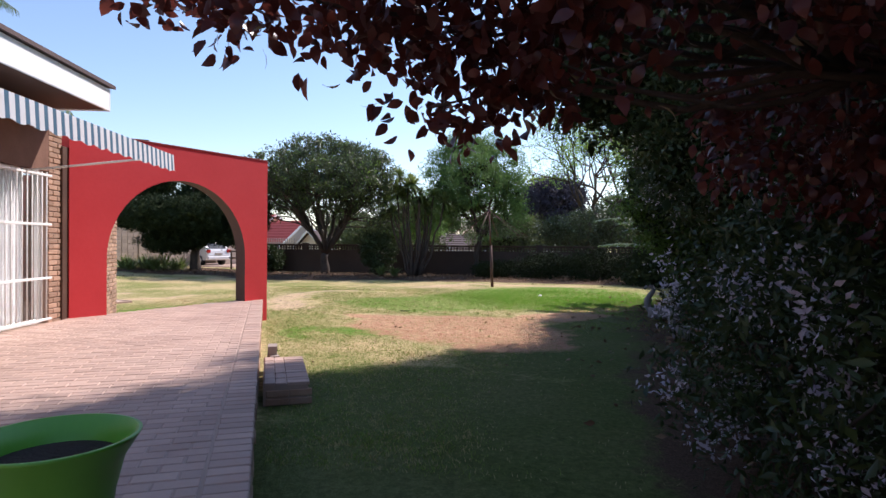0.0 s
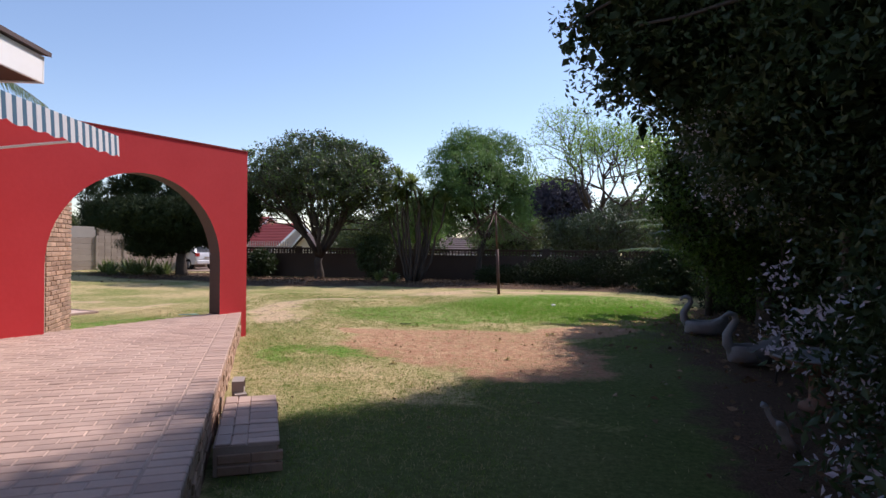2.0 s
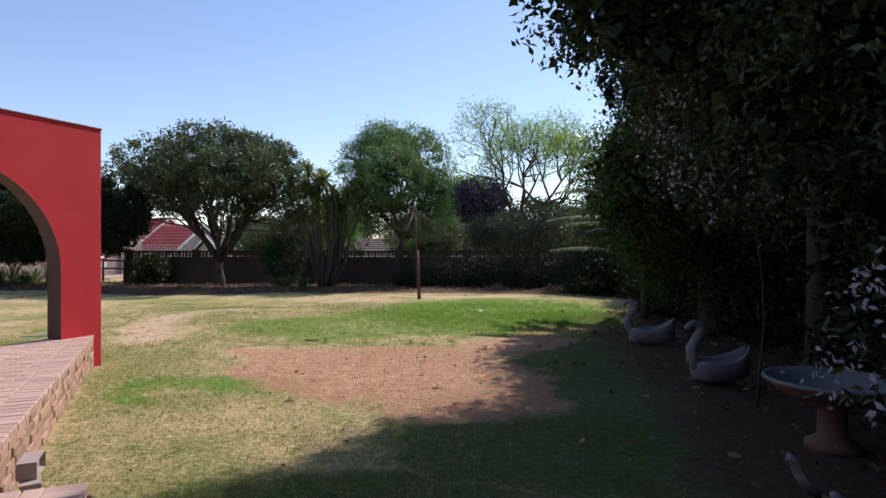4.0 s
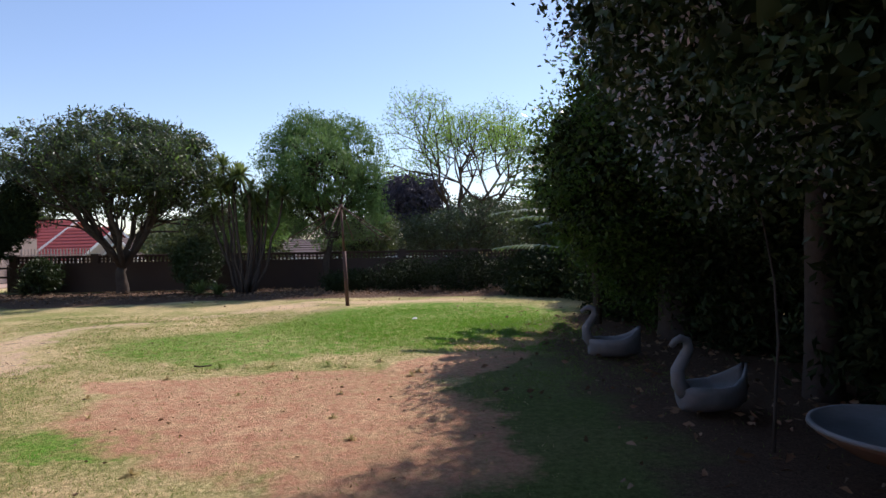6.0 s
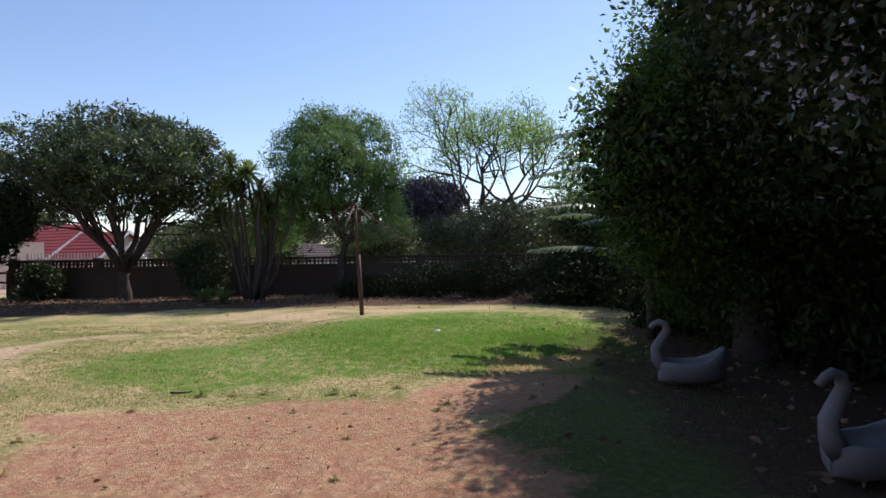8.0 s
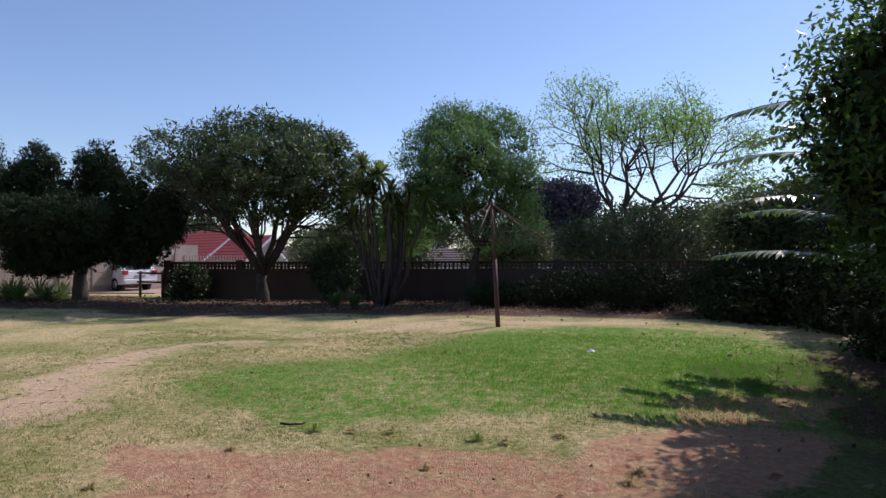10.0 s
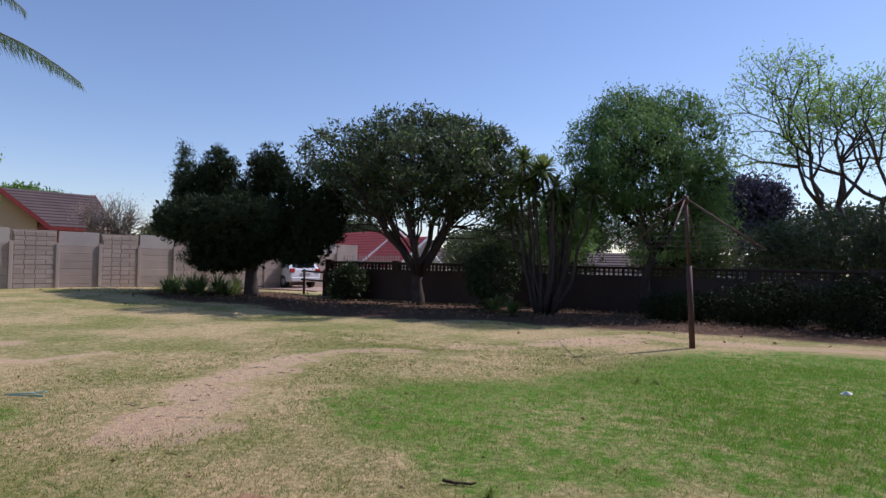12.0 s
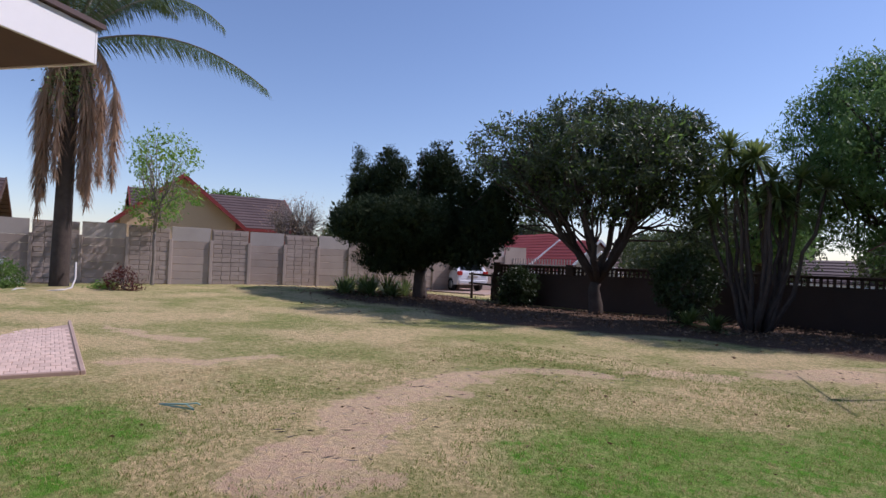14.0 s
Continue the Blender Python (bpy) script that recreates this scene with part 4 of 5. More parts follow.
# back row
tree("dark cypress-like conifer with plumed branches", -15.5, 26.85, 1.1, 0.24,
     [tuple(0.94 * q for q in b) for b in [(-3.4, 0, 2.9, 1.2, 1.3, 0.7), (-1.8, 0, 4.9, 0.75, 0.8, 1.2), (-2.6, 0, 4.5, 0.6, 0.7, 0.9), (-3.5, 0, 4.1, 0.5, 0.7, 1.0), (0.6, 0, 4.9, 0.7, 0.8, 1.2), (1.35, 0, 4.5, 0.5, 0.6, 1.0), (2.3, 0, 4.0, 0.5, 0.6, 1.1), (-0.3, 0, 3.9, 0.7, 0.9, 0.9), (-4.3, 0, 3.1, 0.7, 0.9, 0.7), (0, 0, 3.1, 2.4, 1.6, 0.9), (-0.4, -0.3, 2.4, 2.6, 1.4, 0.7), (2.9, 0.2, 2.7, 0.9, 1.2, 0.9), (-1.0, -1.9, 3.0, 1.7, 1.2, 0.9), (1.0, -1.8, 3.0, 1.7, 1.2, 0.9), (2.4, 0, 1.9, 0.8, 1.0, 0.6), (-1.6, 0, 2.2, 1.2, 1.0, 0.6), (-1.4, -0.3, 1.55, 1.6, 1.2, 0.6), (-0.2, -0.5, 1.8, 1.5, 1.1, 0.6), (1.6, 0, 2.0, 1.2, 1.0, 0.6), (3.4, 0, 3.2, 0.7, 0.8, 1.2)]],
     4000, 34, 0.09, 0.12, LEAF_CONIFER, limbs=40, droop=-0.8, aspect=0.2, hollow=0.55, core=1500, fill=0.85)
tree("broad spreading tree with grey-green leaves and a forked trunk", -9.3, 28.2, 1.0, 0.20,
     [(0, 0, 5.1, 2.9, 2.4, 1.4), (-2.3, 0.2, 4.1, 1.5, 1.6, 1.2), (2.2, 0, 4.2, 1.6, 1.7, 1.3), (0, -0.4, 3.8, 2.6, 2.0, 1.1), (-0.4, 0, 6.1, 1.8, 1.7, 0.75), (1.3, 0, 5.6, 1.6, 1.4, 0.9), (-3.6, 0, 3.3, 0.8, 1.0, 0.9), (-3.0, 0, 4.6, 1.0, 1.2, 0.9), (3.4, 0, 3.4, 0.8, 1.0, 0.9), (2.9, 0, 4.9, 1.0, 1.2, 0.9), (3.1, 0, 2.6, 0.9, 1.0, 0.6), (-1.6, -2.3, 4.9, 1.7, 1.5, 1.0), (1.6, -2.3, 4.7, 1.7, 1.5, 1.0)],
     1500, 32, 0.15, 0.15, LEAF_GREY, limbs=170, forks=7, aspect=0.34, twig=0.012, extra=(("young_leaves", LEAF_TIP, 0.14, 0.14),), core=30)
tree("tall pepper tree with fine weeping foliage", -1.9, 29.0, 1.9, 0.13,
     [(-0.5, 0, 5.7, 1.2, 1.3, 1.3), (1.3, 0, 5.3, 1.1, 1.2, 1.4), (-1.5, 0, 5.0, 1.1, 1.2, 1.3), (0.2, 0, 4.2, 2.1, 1.4, 1.2), (1.8, 0, 3.9, 0.9, 1.0, 1.1), (-0.7, 0, 6.5, 0.8, 0.8, 0.7), (0.8, 0, 6.4, 0.8, 0.8, 0.7), (-1.5, 0, 3.6, 0.8, 0.8, 0.9), (-0.7, 0, 3.0, 1.3, 1.1, 0.8), (1.4, 0, 2.8, 1.2, 1.1, 0.8), (0.3, 0, 2.3, 1.2, 0.9, 0.6), (0.0, -1.7, 4.6, 1.5, 1.2, 1.4)],
     1300, 40, 0.17, 0.13, LEAF_PEPPER, core=60, limbs=110, forks=6, aspect=0.28, droop=0.9, lean=(0.3, 0))


def airy_tree(label, x, y):
    """Branches that fork again and again, with a few leaves on the thin twigs."""
    t = holder("tree", pose(x, y, 0), label, "tree")
    segs, tips = [], []

    def grow(p, d, r, ln, depth):
        q = p + d * ln
        mid = p.lerp(q, 0.5) + Vector(RNG.normal(size=3)) * ln * 0.09
        segs.append(([p, mid, q], r, r * 0.68))
        if depth <= 2:
            tips.extend([q, mid])
        if depth == 0:
            return
        for k in range(3 if depth > 3 else 2 + int(RNG.uniform() < 0.55)):
            e = (d + Vector(RNG.normal(size=3)) * 0.52 + Vector((0, 0, 0.06))).normalized()
            e.z = max(e.z, -0.15)
            grow(q, e, r * 0.62, ln * RNG.uniform(0.66, 0.88), depth - 1)

    put("trunk", tubes("trunk", [(bent((0, 0, -0.2), (0, 0, 2.0), 0.08, 4), 0.22, 0.17)], BARK, 9), t)
    for a in range(4):
        an = a * 1.6 + 0.3
        grow(Vector((0, 0, 1.9)), Vector((math.cos(an) * 0.7, math.sin(an) * 0.5, 1.0)).normalized(), 0.12, 2.05, 5)
    put("limb", tubes("limb", segs, BARK, 5), t)
    tp = np.array([tuple(q) for q in tips])
    pts = (tp[:, None, :] + RNG.normal(size=(len(tp), 10, 3)) * 0.19).reshape(-1, 3)
    put("crown", leaf_mesh("crown", pts, 0.13, LEAF_ACACIA, 0.32, 0.3), t)
    return t


airy_tree("airy acacia with a few bright young leaves", 4.6, 33.0)
tree("distant purple-leaved tree beyond the back wall", 2.2, 54.0, 2.5, 0.3, [(0, 0, 5.2, 2.9, 2.6, 2.4), (1.3, 0, 6.0, 1.8, 1.6, 1.5)], 620, 26, 0.4, 0.30, LEAF_FAR, limbs=20, core=500, fill=0.85)
tree("pale green tree beyond the back wall", -6.2, 36.0, 1.8, 0.15, [(0, 0, 3.0, 1.8, 1.6, 1.2), (0.6, 0, 3.9, 1.2, 1.2, 0.8)], 260, 24, 0.3, 0.2, LEAF_PEPPER, limbs=40)
tree("olive shrub-like tree against the back wall", 3.4, 30.8, 1.0, 0.1, [(0, 0, 2.3, 2.3, 1.0, 0.9), (2.2, 0, 2.4, 1.9, 1.0, 1.1), (-1.2, 0, 2.0, 1.2, 0.8, 0.6)], 420, 24, 0.24, 0.14, LEAF_GREY, limbs=70)
for cx, cy, ch in ((-23.6, 31.2, 7.4), (-24.5, 31.9, 7.0)):
    tree("narrow dark column cypress beyond the wall", cx, cy, 0.8, 0.12, [(0, 0, 2.2, 0.7, 0.7, 1.8), (0, 0, 4.4, 0.6, 0.6, 1.9), (0, 0, ch - 1.3, 0.35, 0.35, 1.3)], 260, 30, 0.16, 0.14, LEAF_CONIFER, limbs=10, aspect=0.3, hollow=0.4)
tree("bare-twigged shrub behind the precast wall", -25.8, 28.9, 1.6, 0.08, [(0, 0, 3.3, 2.0, 1.4, 1.15)], 330, 4, 0.25, 0.07, LEAF_DRYFROND, limbs=330, forks=6, twig=0.006, bark=BARK_PALE)
tree("slender young tree with sparse bright leaves", -23.5, 20.9, 2.2, 0.06, [(-0.2, 0, 3.1, 1.3, 1.0, 0.7), (0.4, 0, 4.9, 1.5, 1.0, 1.1), (0.9, 0.6, 3.6, 0.7, 0.6, 0.4)], 150, 18, 0.17, 0.13, LEAF_ACACIA, limbs=60, twig=0.008, bark=BARK_PALE)
tree("green tree beyond the tan neighbour house", -44.0, 36.0, 2.0, 0.2, [(0, 0, 4.6, 2.6, 2.6, 1.6)], 260, 24, 0.4, 0.3, LEAF_TIP, limbs=20)
for fx, fy, fs in ((-38, 70, 1.2), (-24, 74, 1.0), (-12, 70, 1.1), (-2, 72, 0.9), (9, 62, 1.2), (20, 55, 1.4), (30, 50, 1.5), (-55, 45, 1.2)):
    tree("distant street tree on the skyline", fx, fy, 2.0, 0.25, [(0, 0, 3.2 * fs, 3.4 * fs, 3.0, 2.0 * fs), (1.4, 0, 4.0 * fs, 2.2, 2.0, 1.3)], 320, 22, 0.5, 0.4, LEAF_GREY, limbs=12)


def sword_head(n, length, c, width=0.035, up=0.2):
    """A rosette of long pointed leaves."""
    out_v, out_f = [], []
    for i in range(n):
        a, e = RNG.uniform(0, 2 * math.pi), RNG.uniform(-0.6, 1.35)
        d = np.array([math.cos(a) * math.cos(e), math.sin(a) * math.cos(e), math.sin(e) + up])
        d /= np.linalg.norm(d)
        s = np.array([-math.sin(a), math.cos(a), 0]) * width
        ln = length * RNG.uniform(0.75, 1.1)
        o = len(out_v)
        for f, w in ((0.0, 0.6), (0.4, 1.0), (0.75, 0.7), (1.0, 0.02)):
            p = np.array(c) + d * ln * f - np.array([0, 0, 0.35 * ln * f * f])
            out_v += [p - s * w, p + s * w]
        out_f += [(o + k, o + k + 1, o + k + 3, o + k + 2) for k in (0, 2, 4)]
    return out_v, out_f


def yucca(x, y):
    t = holder("yucca", pose(x, y, 0), "clump of tall bare-stemmed dragon trees with spiky heads", "tree")
    for k in range(17):
        a = 2 * math.pi * k / 17
        r = RNG.uniform(0.5, 1.75)
        top = (math.cos(a) * r - 0.1, math.sin(a) * r * 0.5, RNG.uniform(2.9, 4.6))
        put("stem", tubes("stem", [(bent((math.cos(a) * 0.22, math.sin(a) * 0.22, -0.1), top, 0.16, 7), 0.06, 0.035)], BARK, 7), t)
        v, f = sword_head(85, 0.8, top, 0.034)
        put("leaf_head", mesh_of("leaf_head", v, f, LEAF_YUCCA), t)
    return t


yucca(-4.5, 27.0)


def sword_plant(label, x, y, n, length, mat=None, up=0.5, width=0.03):
    v, f = sword_head(n, length, (0, 0, 0.06), width, up)
    v = [(a, b, max(c, 0.02)) for a, b, c in v]
    return tagged(put("sword_plant", mesh_of("sword_plant", v, f, mat or LEAF_YUCCA), None, pose(x, y, 0.0)), label, "plant", "strappy plants by the trees")


for sx, sy, sl in ((-17.6, 26.2, 1.4), (-16.9, 25.8, 1.3), (-18.3, 26.8, 1.3), (-17.2, 26.9, 1.5), (-16.2, 26.2, 1.0), (-18.9, 26.1, 1.2), (-18.0, 25.5, 1.1), (-19.3, 26.9, 1.2), (-16.4, 27.0, 1.3), (-6.0, 26.6, 0.8), (-5.2, 25.9, 0.7), (-13.0, 28.6, 0.9)):
    sword_plant("clump of strappy green leaves under the trees", sx, sy, 90, sl)
shrub("rounded grey-leaved shrub by the back wall", -6.4, 27.6, [(0, 0, 1.1, 0.8, 0.7, 0.9)], 240, 26, 0.13, 0.12, LEAF_DARK)
shrub("dark leafy shrub by the back wall", -12.4, 28.6, [(0, 0, 0.7, 0.6, 0.5, 0.6)], 140, 24, 0.14, 0.14, LEAF_DARK)


def frond(points, leaflet, n, mat, width=0.03, hang=0.5):
    """A feather leaf: leaflets on both sides of a curved rib."""
    pts = [Vector(p) for p in points]
    v, f = [], []
    for i in range(n):
        q = i / (n - 1) * (len(pts) - 1)
        k = min(int(q), len(pts) - 2)
        p = pts[k].lerp(pts[k + 1], q - k)
        d = (pts[k + 1] - pts[k]).normalized()
        side = d.cross(Vector((0, 0, 1))).normalized()
        ln = leaflet * (0.35 + 0.65 * math.sin(math.pi * (0.12 + 0.85 * i / n))) * RNG.uniform(0.8, 1.15)
        for sg in (-1, 1):
            e = (side * sg + d * 0.55 + Vector((0, 0, -hang)) + Vector(RNG.normal(size=3)) * 0.12).normalized()
            o = len(v)
            v += [p - d * width * 0.5, p + d * width * 0.5, p + e * ln * 0.6 + d * width * 0.5, p + e * ln * 0.6 - d * width * 0.5, p + e * ln + Vector((0, 0, -0.12 * ln))]
            f += [(o, o + 1, o + 2, o + 3), (o + 3, o + 2, o + 4)]
    return v, f


def plume(points, leaflet, n, width):
    """A dead feather leaf: shrivelled leaflets hanging in all directions round a drooping rib, fuller in the middle."""
    pts = [Vector(p) for p in points]
    v, f = [], []
    for i in range(n):
        q = (0.18 + 0.82 * RNG.uniform()) * (len(pts) - 1)
        k = min(int(q), len(pts) - 2)
        p = pts[k].lerp(pts[k + 1], q - k)
        a = RNG.uniform(0, 2 * math.pi)
        e = Vector((math.cos(a), math.sin(a), RNG.uniform(-3.2, -1.2))).normalized()
        side = Vector((-math.sin(a), math.cos(a), 0)) * width
        ln = leaflet * (0.45 + 0.55 * math.sin(math.pi * q / (len(pts) - 1))) * RNG.uniform(0.7, 1.25)
        o = len(v)
        v += [p - side, p + side, p + e * ln * 0.6 + side * 0.7, p + e * ln * 0.6 - side * 0.7, p + e * ln + Vector((0, 0, -0.2 * ln))]
        f += [(o, o + 1, o + 2, o + 3), (o + 3, o + 2, o + 4)]
    return v, f


def arc_line(a, azim, reach, rise, drop, steps=8):
    a = Vector(a)
    d = Vector((math.cos(azim), math.sin(azim), 0))
    return [a + d * reach * (i / steps) + Vector((0, 0, rise * math.sin(math.pi * 0.5 * i / steps) - drop * (i / steps) ** 2)) for i in range(steps + 1)]


def fern_tree(x, y):
    t = holder("frond_tree", pose(x, y, 0), "tree with tiers of long arching feather fronds", "tree")
    put("trunk", tubes("trunk", [(bent((0, 0, -0.1), (0.1, 0, 3.2), 0.06, 5), 0.09, 0.05)], BARK, 8), t)
    for k in range(26):
        z = 1.3 + 2.5 * (k / 25)
        line = arc_line((0, 0, z), 2.4 * k + 0.5, RNG.uniform(1.5, 2.2), RNG.uniform(0.1, 0.5), RNG.uniform(0.1, 0.5))
        v, f = frond(line, 0.30, 34, LEAF_FROND, 0.06, 0.25)
        fr = put("frond", mesh_of("frond", v, f, LEAF_FROND), t)
        put("rib", tubes("rib", [(line, 0.012, 0.004)], BARK, 5), fr)
    return t


fern_tree(4.75, 16.3)


def palm(x, y, h):
    t = holder("palm", pose(x, y, 0.2), "tall palm with green fronds over hanging dead brown ones", "palm")
    put("trunk", tubes("trunk", [([(0, 0, -0.2), (0.02, 0, 0.15), (0.03, 0.02, h * 0.35), (0.06, 0.05, h * 0.7), (0.1, 0.06, h)], 0.31, 0.20)], BARK, 14), t)
    for k in range(16):
        a = 2 * math.pi * k / 16 + RNG.uniform(-0.15, 0.15)
        line = arc_line((0.1, 0.06, h), a, RNG.uniform(3.2, 4.6), RNG.uniform(3.2, 4.6), RNG.uniform(1.4, 2.6), 10)
        v, f = frond(line, 0.75, 170, LEAF_FROND, 0.024, 0.9)
        fr = put("frond", mesh_of("frond", v, f, LEAF_FROND), t)
        put("rib", tubes("rib", [(line, 0.04, 0.008)], BARK_PALE, 6), fr)
    for az, reach in ((0.66, 6.4), (3.7, 5.6), (5.3, 5.0)):
        line = arc_line((0.1, 0.06, h - 0.2), az, reach, 1.3, 2.6, 12)
        v, f = frond(line, 0.85, 210, LEAF_FROND, 0.026, 1.0)
        fr = put("frond", mesh_of("frond", v, f, LEAF_FROND), t)
        put("rib", tubes("rib", [(line, 0.05, 0.01)], BARK_PALE, 6), fr)
    bunch = RNG.normal(size=(700, 3)) * np.array([0.28, 0.28, 0.5]) + np.array([0.35, -0.15, h - 1.6])
    tagged(put("fruit_bunch", leaf_mesh("fruit_bunch", bunch, 0.10, LEAF_YUCCA, 0.8), t, None, "bunch of small green palm fruit"), kind="stuff")
    # dead fronds fold down against the trunk in a few thick plumes
    for az, reach, drop in ((3.75, 1.0, 5.6), (3.95, 0.75, 5.0), (3.5, 1.25, 4.6), (0.75, 0.65, 5.2), (0.45, 0.5, 4.6), (0.68, 1.45, 4.6), (5.3, 0.55, 4.4), (4.6, 0.7, 4.9), (2.2, 0.8, 4.8), (1.5, 0.9, 4.4)):
        p0 = Vector((0.1, 0.06, h - 0.15))
        line = [p0 + Vector((math.cos(az) * reach * min(1, 2.4 * i / 10), math.sin(az) * reach * min(1, 2.4 * i / 10), 0.5 * math.sin(math.pi * min(1, i / 4)) - drop * (i / 10) ** 1.35)) for i in range(11)]
        v, f = plume(line, 0.8, 420, 0.022)
        fr = put("dead_frond", mesh_of("dead_frond", v, f, LEAF_DRYFROND), t, None, "dead brown frond")
        put("rib", tubes("rib", [(line, 0.045, 0.012)], BARK_PALE, 6), fr)
    return t


palm(-23.0, 17.7, 8.1)

# ---- things on the lawn ----


def clothesline():
    t = holder("clothesline", pose(-0.45, 21.2, 0), "rusty rotary washing line on a leaning steel pole", "clothesline")
    top = Vector((-0.15, 0, 2.74))
    put("pole", tubes("pole", [([(0, 0, -0.2), (-0.08, 0, 1.5)], 0.052, 0.05), ([(-0.078, 0, 1.45), top], 0.034, 0.032)], RUST, 12), t)
    put("hub", tubes("hub", [([top - Vector((0, 0, 0.10)), top + Vector((0, 0, 0.04))], 0.06, 0.05)], RUST, 12), t)
    ends = []
    for k in range(6):
        a = 2 * math.pi * k / 6 + 0.35
        e = top + Vector((math.cos(a) * 1.45, math.sin(a) * 1.45, -0.92))
        ends.append(e)
        put("rib", tubes("rib", [([top, e], 0.014, 0.011)], RUST, 6), t)
    for f in (0.5, 0.6, 0.7, 0.8, 0.9, 1.0):
        loop = [top.lerp(e, f) for e in ends]
        put("line_wire", tubes("line_wire", [([q for k in range(6) for q in (loop[k], loop[k].lerp(loop[(k + 1) % 6], 0.5) - Vector((0, 0, 0.03)))] + [loop[0]], 0.0022, 0.0022)], WIRE, 4), t)
    return t


clothesline()


def swan(x, y, turn, size=1.0):
    """Swan planter: a hollow boat-shaped body with a curved neck and a raised tail."""
    bm = bmesh.new()
    rings, n = [], 20
    shape = [(-0.36, 0.02, 0.24), (-0.33, 0.13, 0.30), (-0.22, 0.20, 0.30), (-0.05, 0.235, 0.29), (0.12, 0.22, 0.30), (0.27, 0.16, 0.36), (0.38, 0.07, 0.44), (0.42, 0.02, 0.48)]
    for x0, w, h in shape:
        ring = []
        for k in range(n):
            a = math.pi * k / (n - 1)
            ring.append(bm.verts.new((x0, -w * math.cos(a), h - (h - max(0.0, 0.02 + 0.35 * max(0, abs(x0) - 0.25))) * math.sin(a) ** 0.7)))
        inner = []
        for k in range(n):
            a = math.pi * (n - 1 - k) / (n - 1)
            inner.append(bm.verts.new((x0 * 0.92, -w * 0.82 * math.cos(a), h - (h * 0.62 - 0.06) * math.sin(a) ** 0.7)))
        rings.append(ring + inner)
    for a, b in zip(rings, rings[1:]):
        m = len(a)
        for k in range(m):
            bm.faces.new((a[k], a[(k + 1) % m], b[(k + 1) % m], b[k]))
    bm.faces.new(rings[0][::-1])
    bm.faces.new(rings[-1])
    neck = [(-0.28, 0, 0.20), (-0.37, 0, 0.32), (-0.38, 0, 0.45), (-0.31, 0, 0.56), (-0.25, 0, 0.66), (-0.27, 0, 0.74), (-0.34, 0, 0.765), (-0.40, 0, 0.74), (-0.45, 0, 0.69)]
    v, f = tube_arrays(neck, 0.085, 0.028, 12, 0.8)
    vs = [bm.verts.new(p) for p in v]
    for q in f:
        bm.faces.new([vs[i] for i in q])
    bmesh.ops.recalc_face_normals(bm, faces=bm.faces)
    ob = put("swan_statue", from_bm("swan_statue", bm, STATUE, True), None, pose(x, y, 0.0, 0, 0, turn) @ Matrix.Scale(size, 4))
    return tagged(ob, "weathered white cement swan planter standing in the shade", "statue", "garden statues")


swan(3.60, 10.25, 8, 0.92)
swan(3.72, 12.95, -12, 0.92)


def small_bird(x, y, turn):
    v, f = tube_arrays([(-0.12, 0, 0.02), (-0.08, 0, 0.06), (0.0, 0, 0.12), (0.05, 0, 0.19), (0.055, 0, 0.24), (0.085, 0, 0.255), (0.12, 0, 0.245)], 0.02, 0.008, 12)
    v = [Vector(p) for p in v]
    radii = (0.015, 0.05, 0.075, 0.055, 0.04, 0.035, 0.008)
    line = [(-0.12, 0, 0.02), (-0.08, 0, 0.06), (0.0, 0, 0.10), (0.05, 0, 0.18), (0.06, 0, 0.24), (0.085, 0, 0.255), (0.12, 0, 0.245)]
    out = []
    for i, p in enumerate(line):
        for k in range(12):
            a = 2 * math.pi * k / 12
            out.append((p[0] + radii[i] * 0.5 * math.cos(a), radii[i] * math.sin(a), max(0.0, p[2] + radii[i] * math.cos(a))))
    ob = put("bird_statue", mesh_of("bird_statue", out, f, STATUE, True), None, pose(x, y, 0, 0, 0, turn))
    return tagged(ob, "small white cement dove on the bare soil", "statue", "garden statues")


small_bird(2.67, 7.08, 190)
small_bird(2.56, 6.54, 215)


def basin(x, y):
    t = holder("bird_bath", pose(x, y, 0), "shaded dark cement bird bath with a pale rim", "bird bath")
    put("pedestal", lathe("pedestal", [(0.20, 0.0), (0.19, 0.05), (0.11, 0.10), (0.10, 0.30), (0.16, 0.36)], TERRA, 28), t)
    put("bowl", lathe("bowl", [(0.12, 0.35), (0.30, 0.40), (0.46, 0.50), (0.48, 0.53), (0.45, 0.53), (0.30, 0.45), (0.02, 0.42)], TERRA, 40), t)
    put("rim", lathe("rim", [(0.455, 0.531), (0.46, 0.55), (0.485, 0.55), (0.492, 0.53), (0.455, 0.531)], STATUE, 40), t)
    return t


basin(3.45, 8.0)


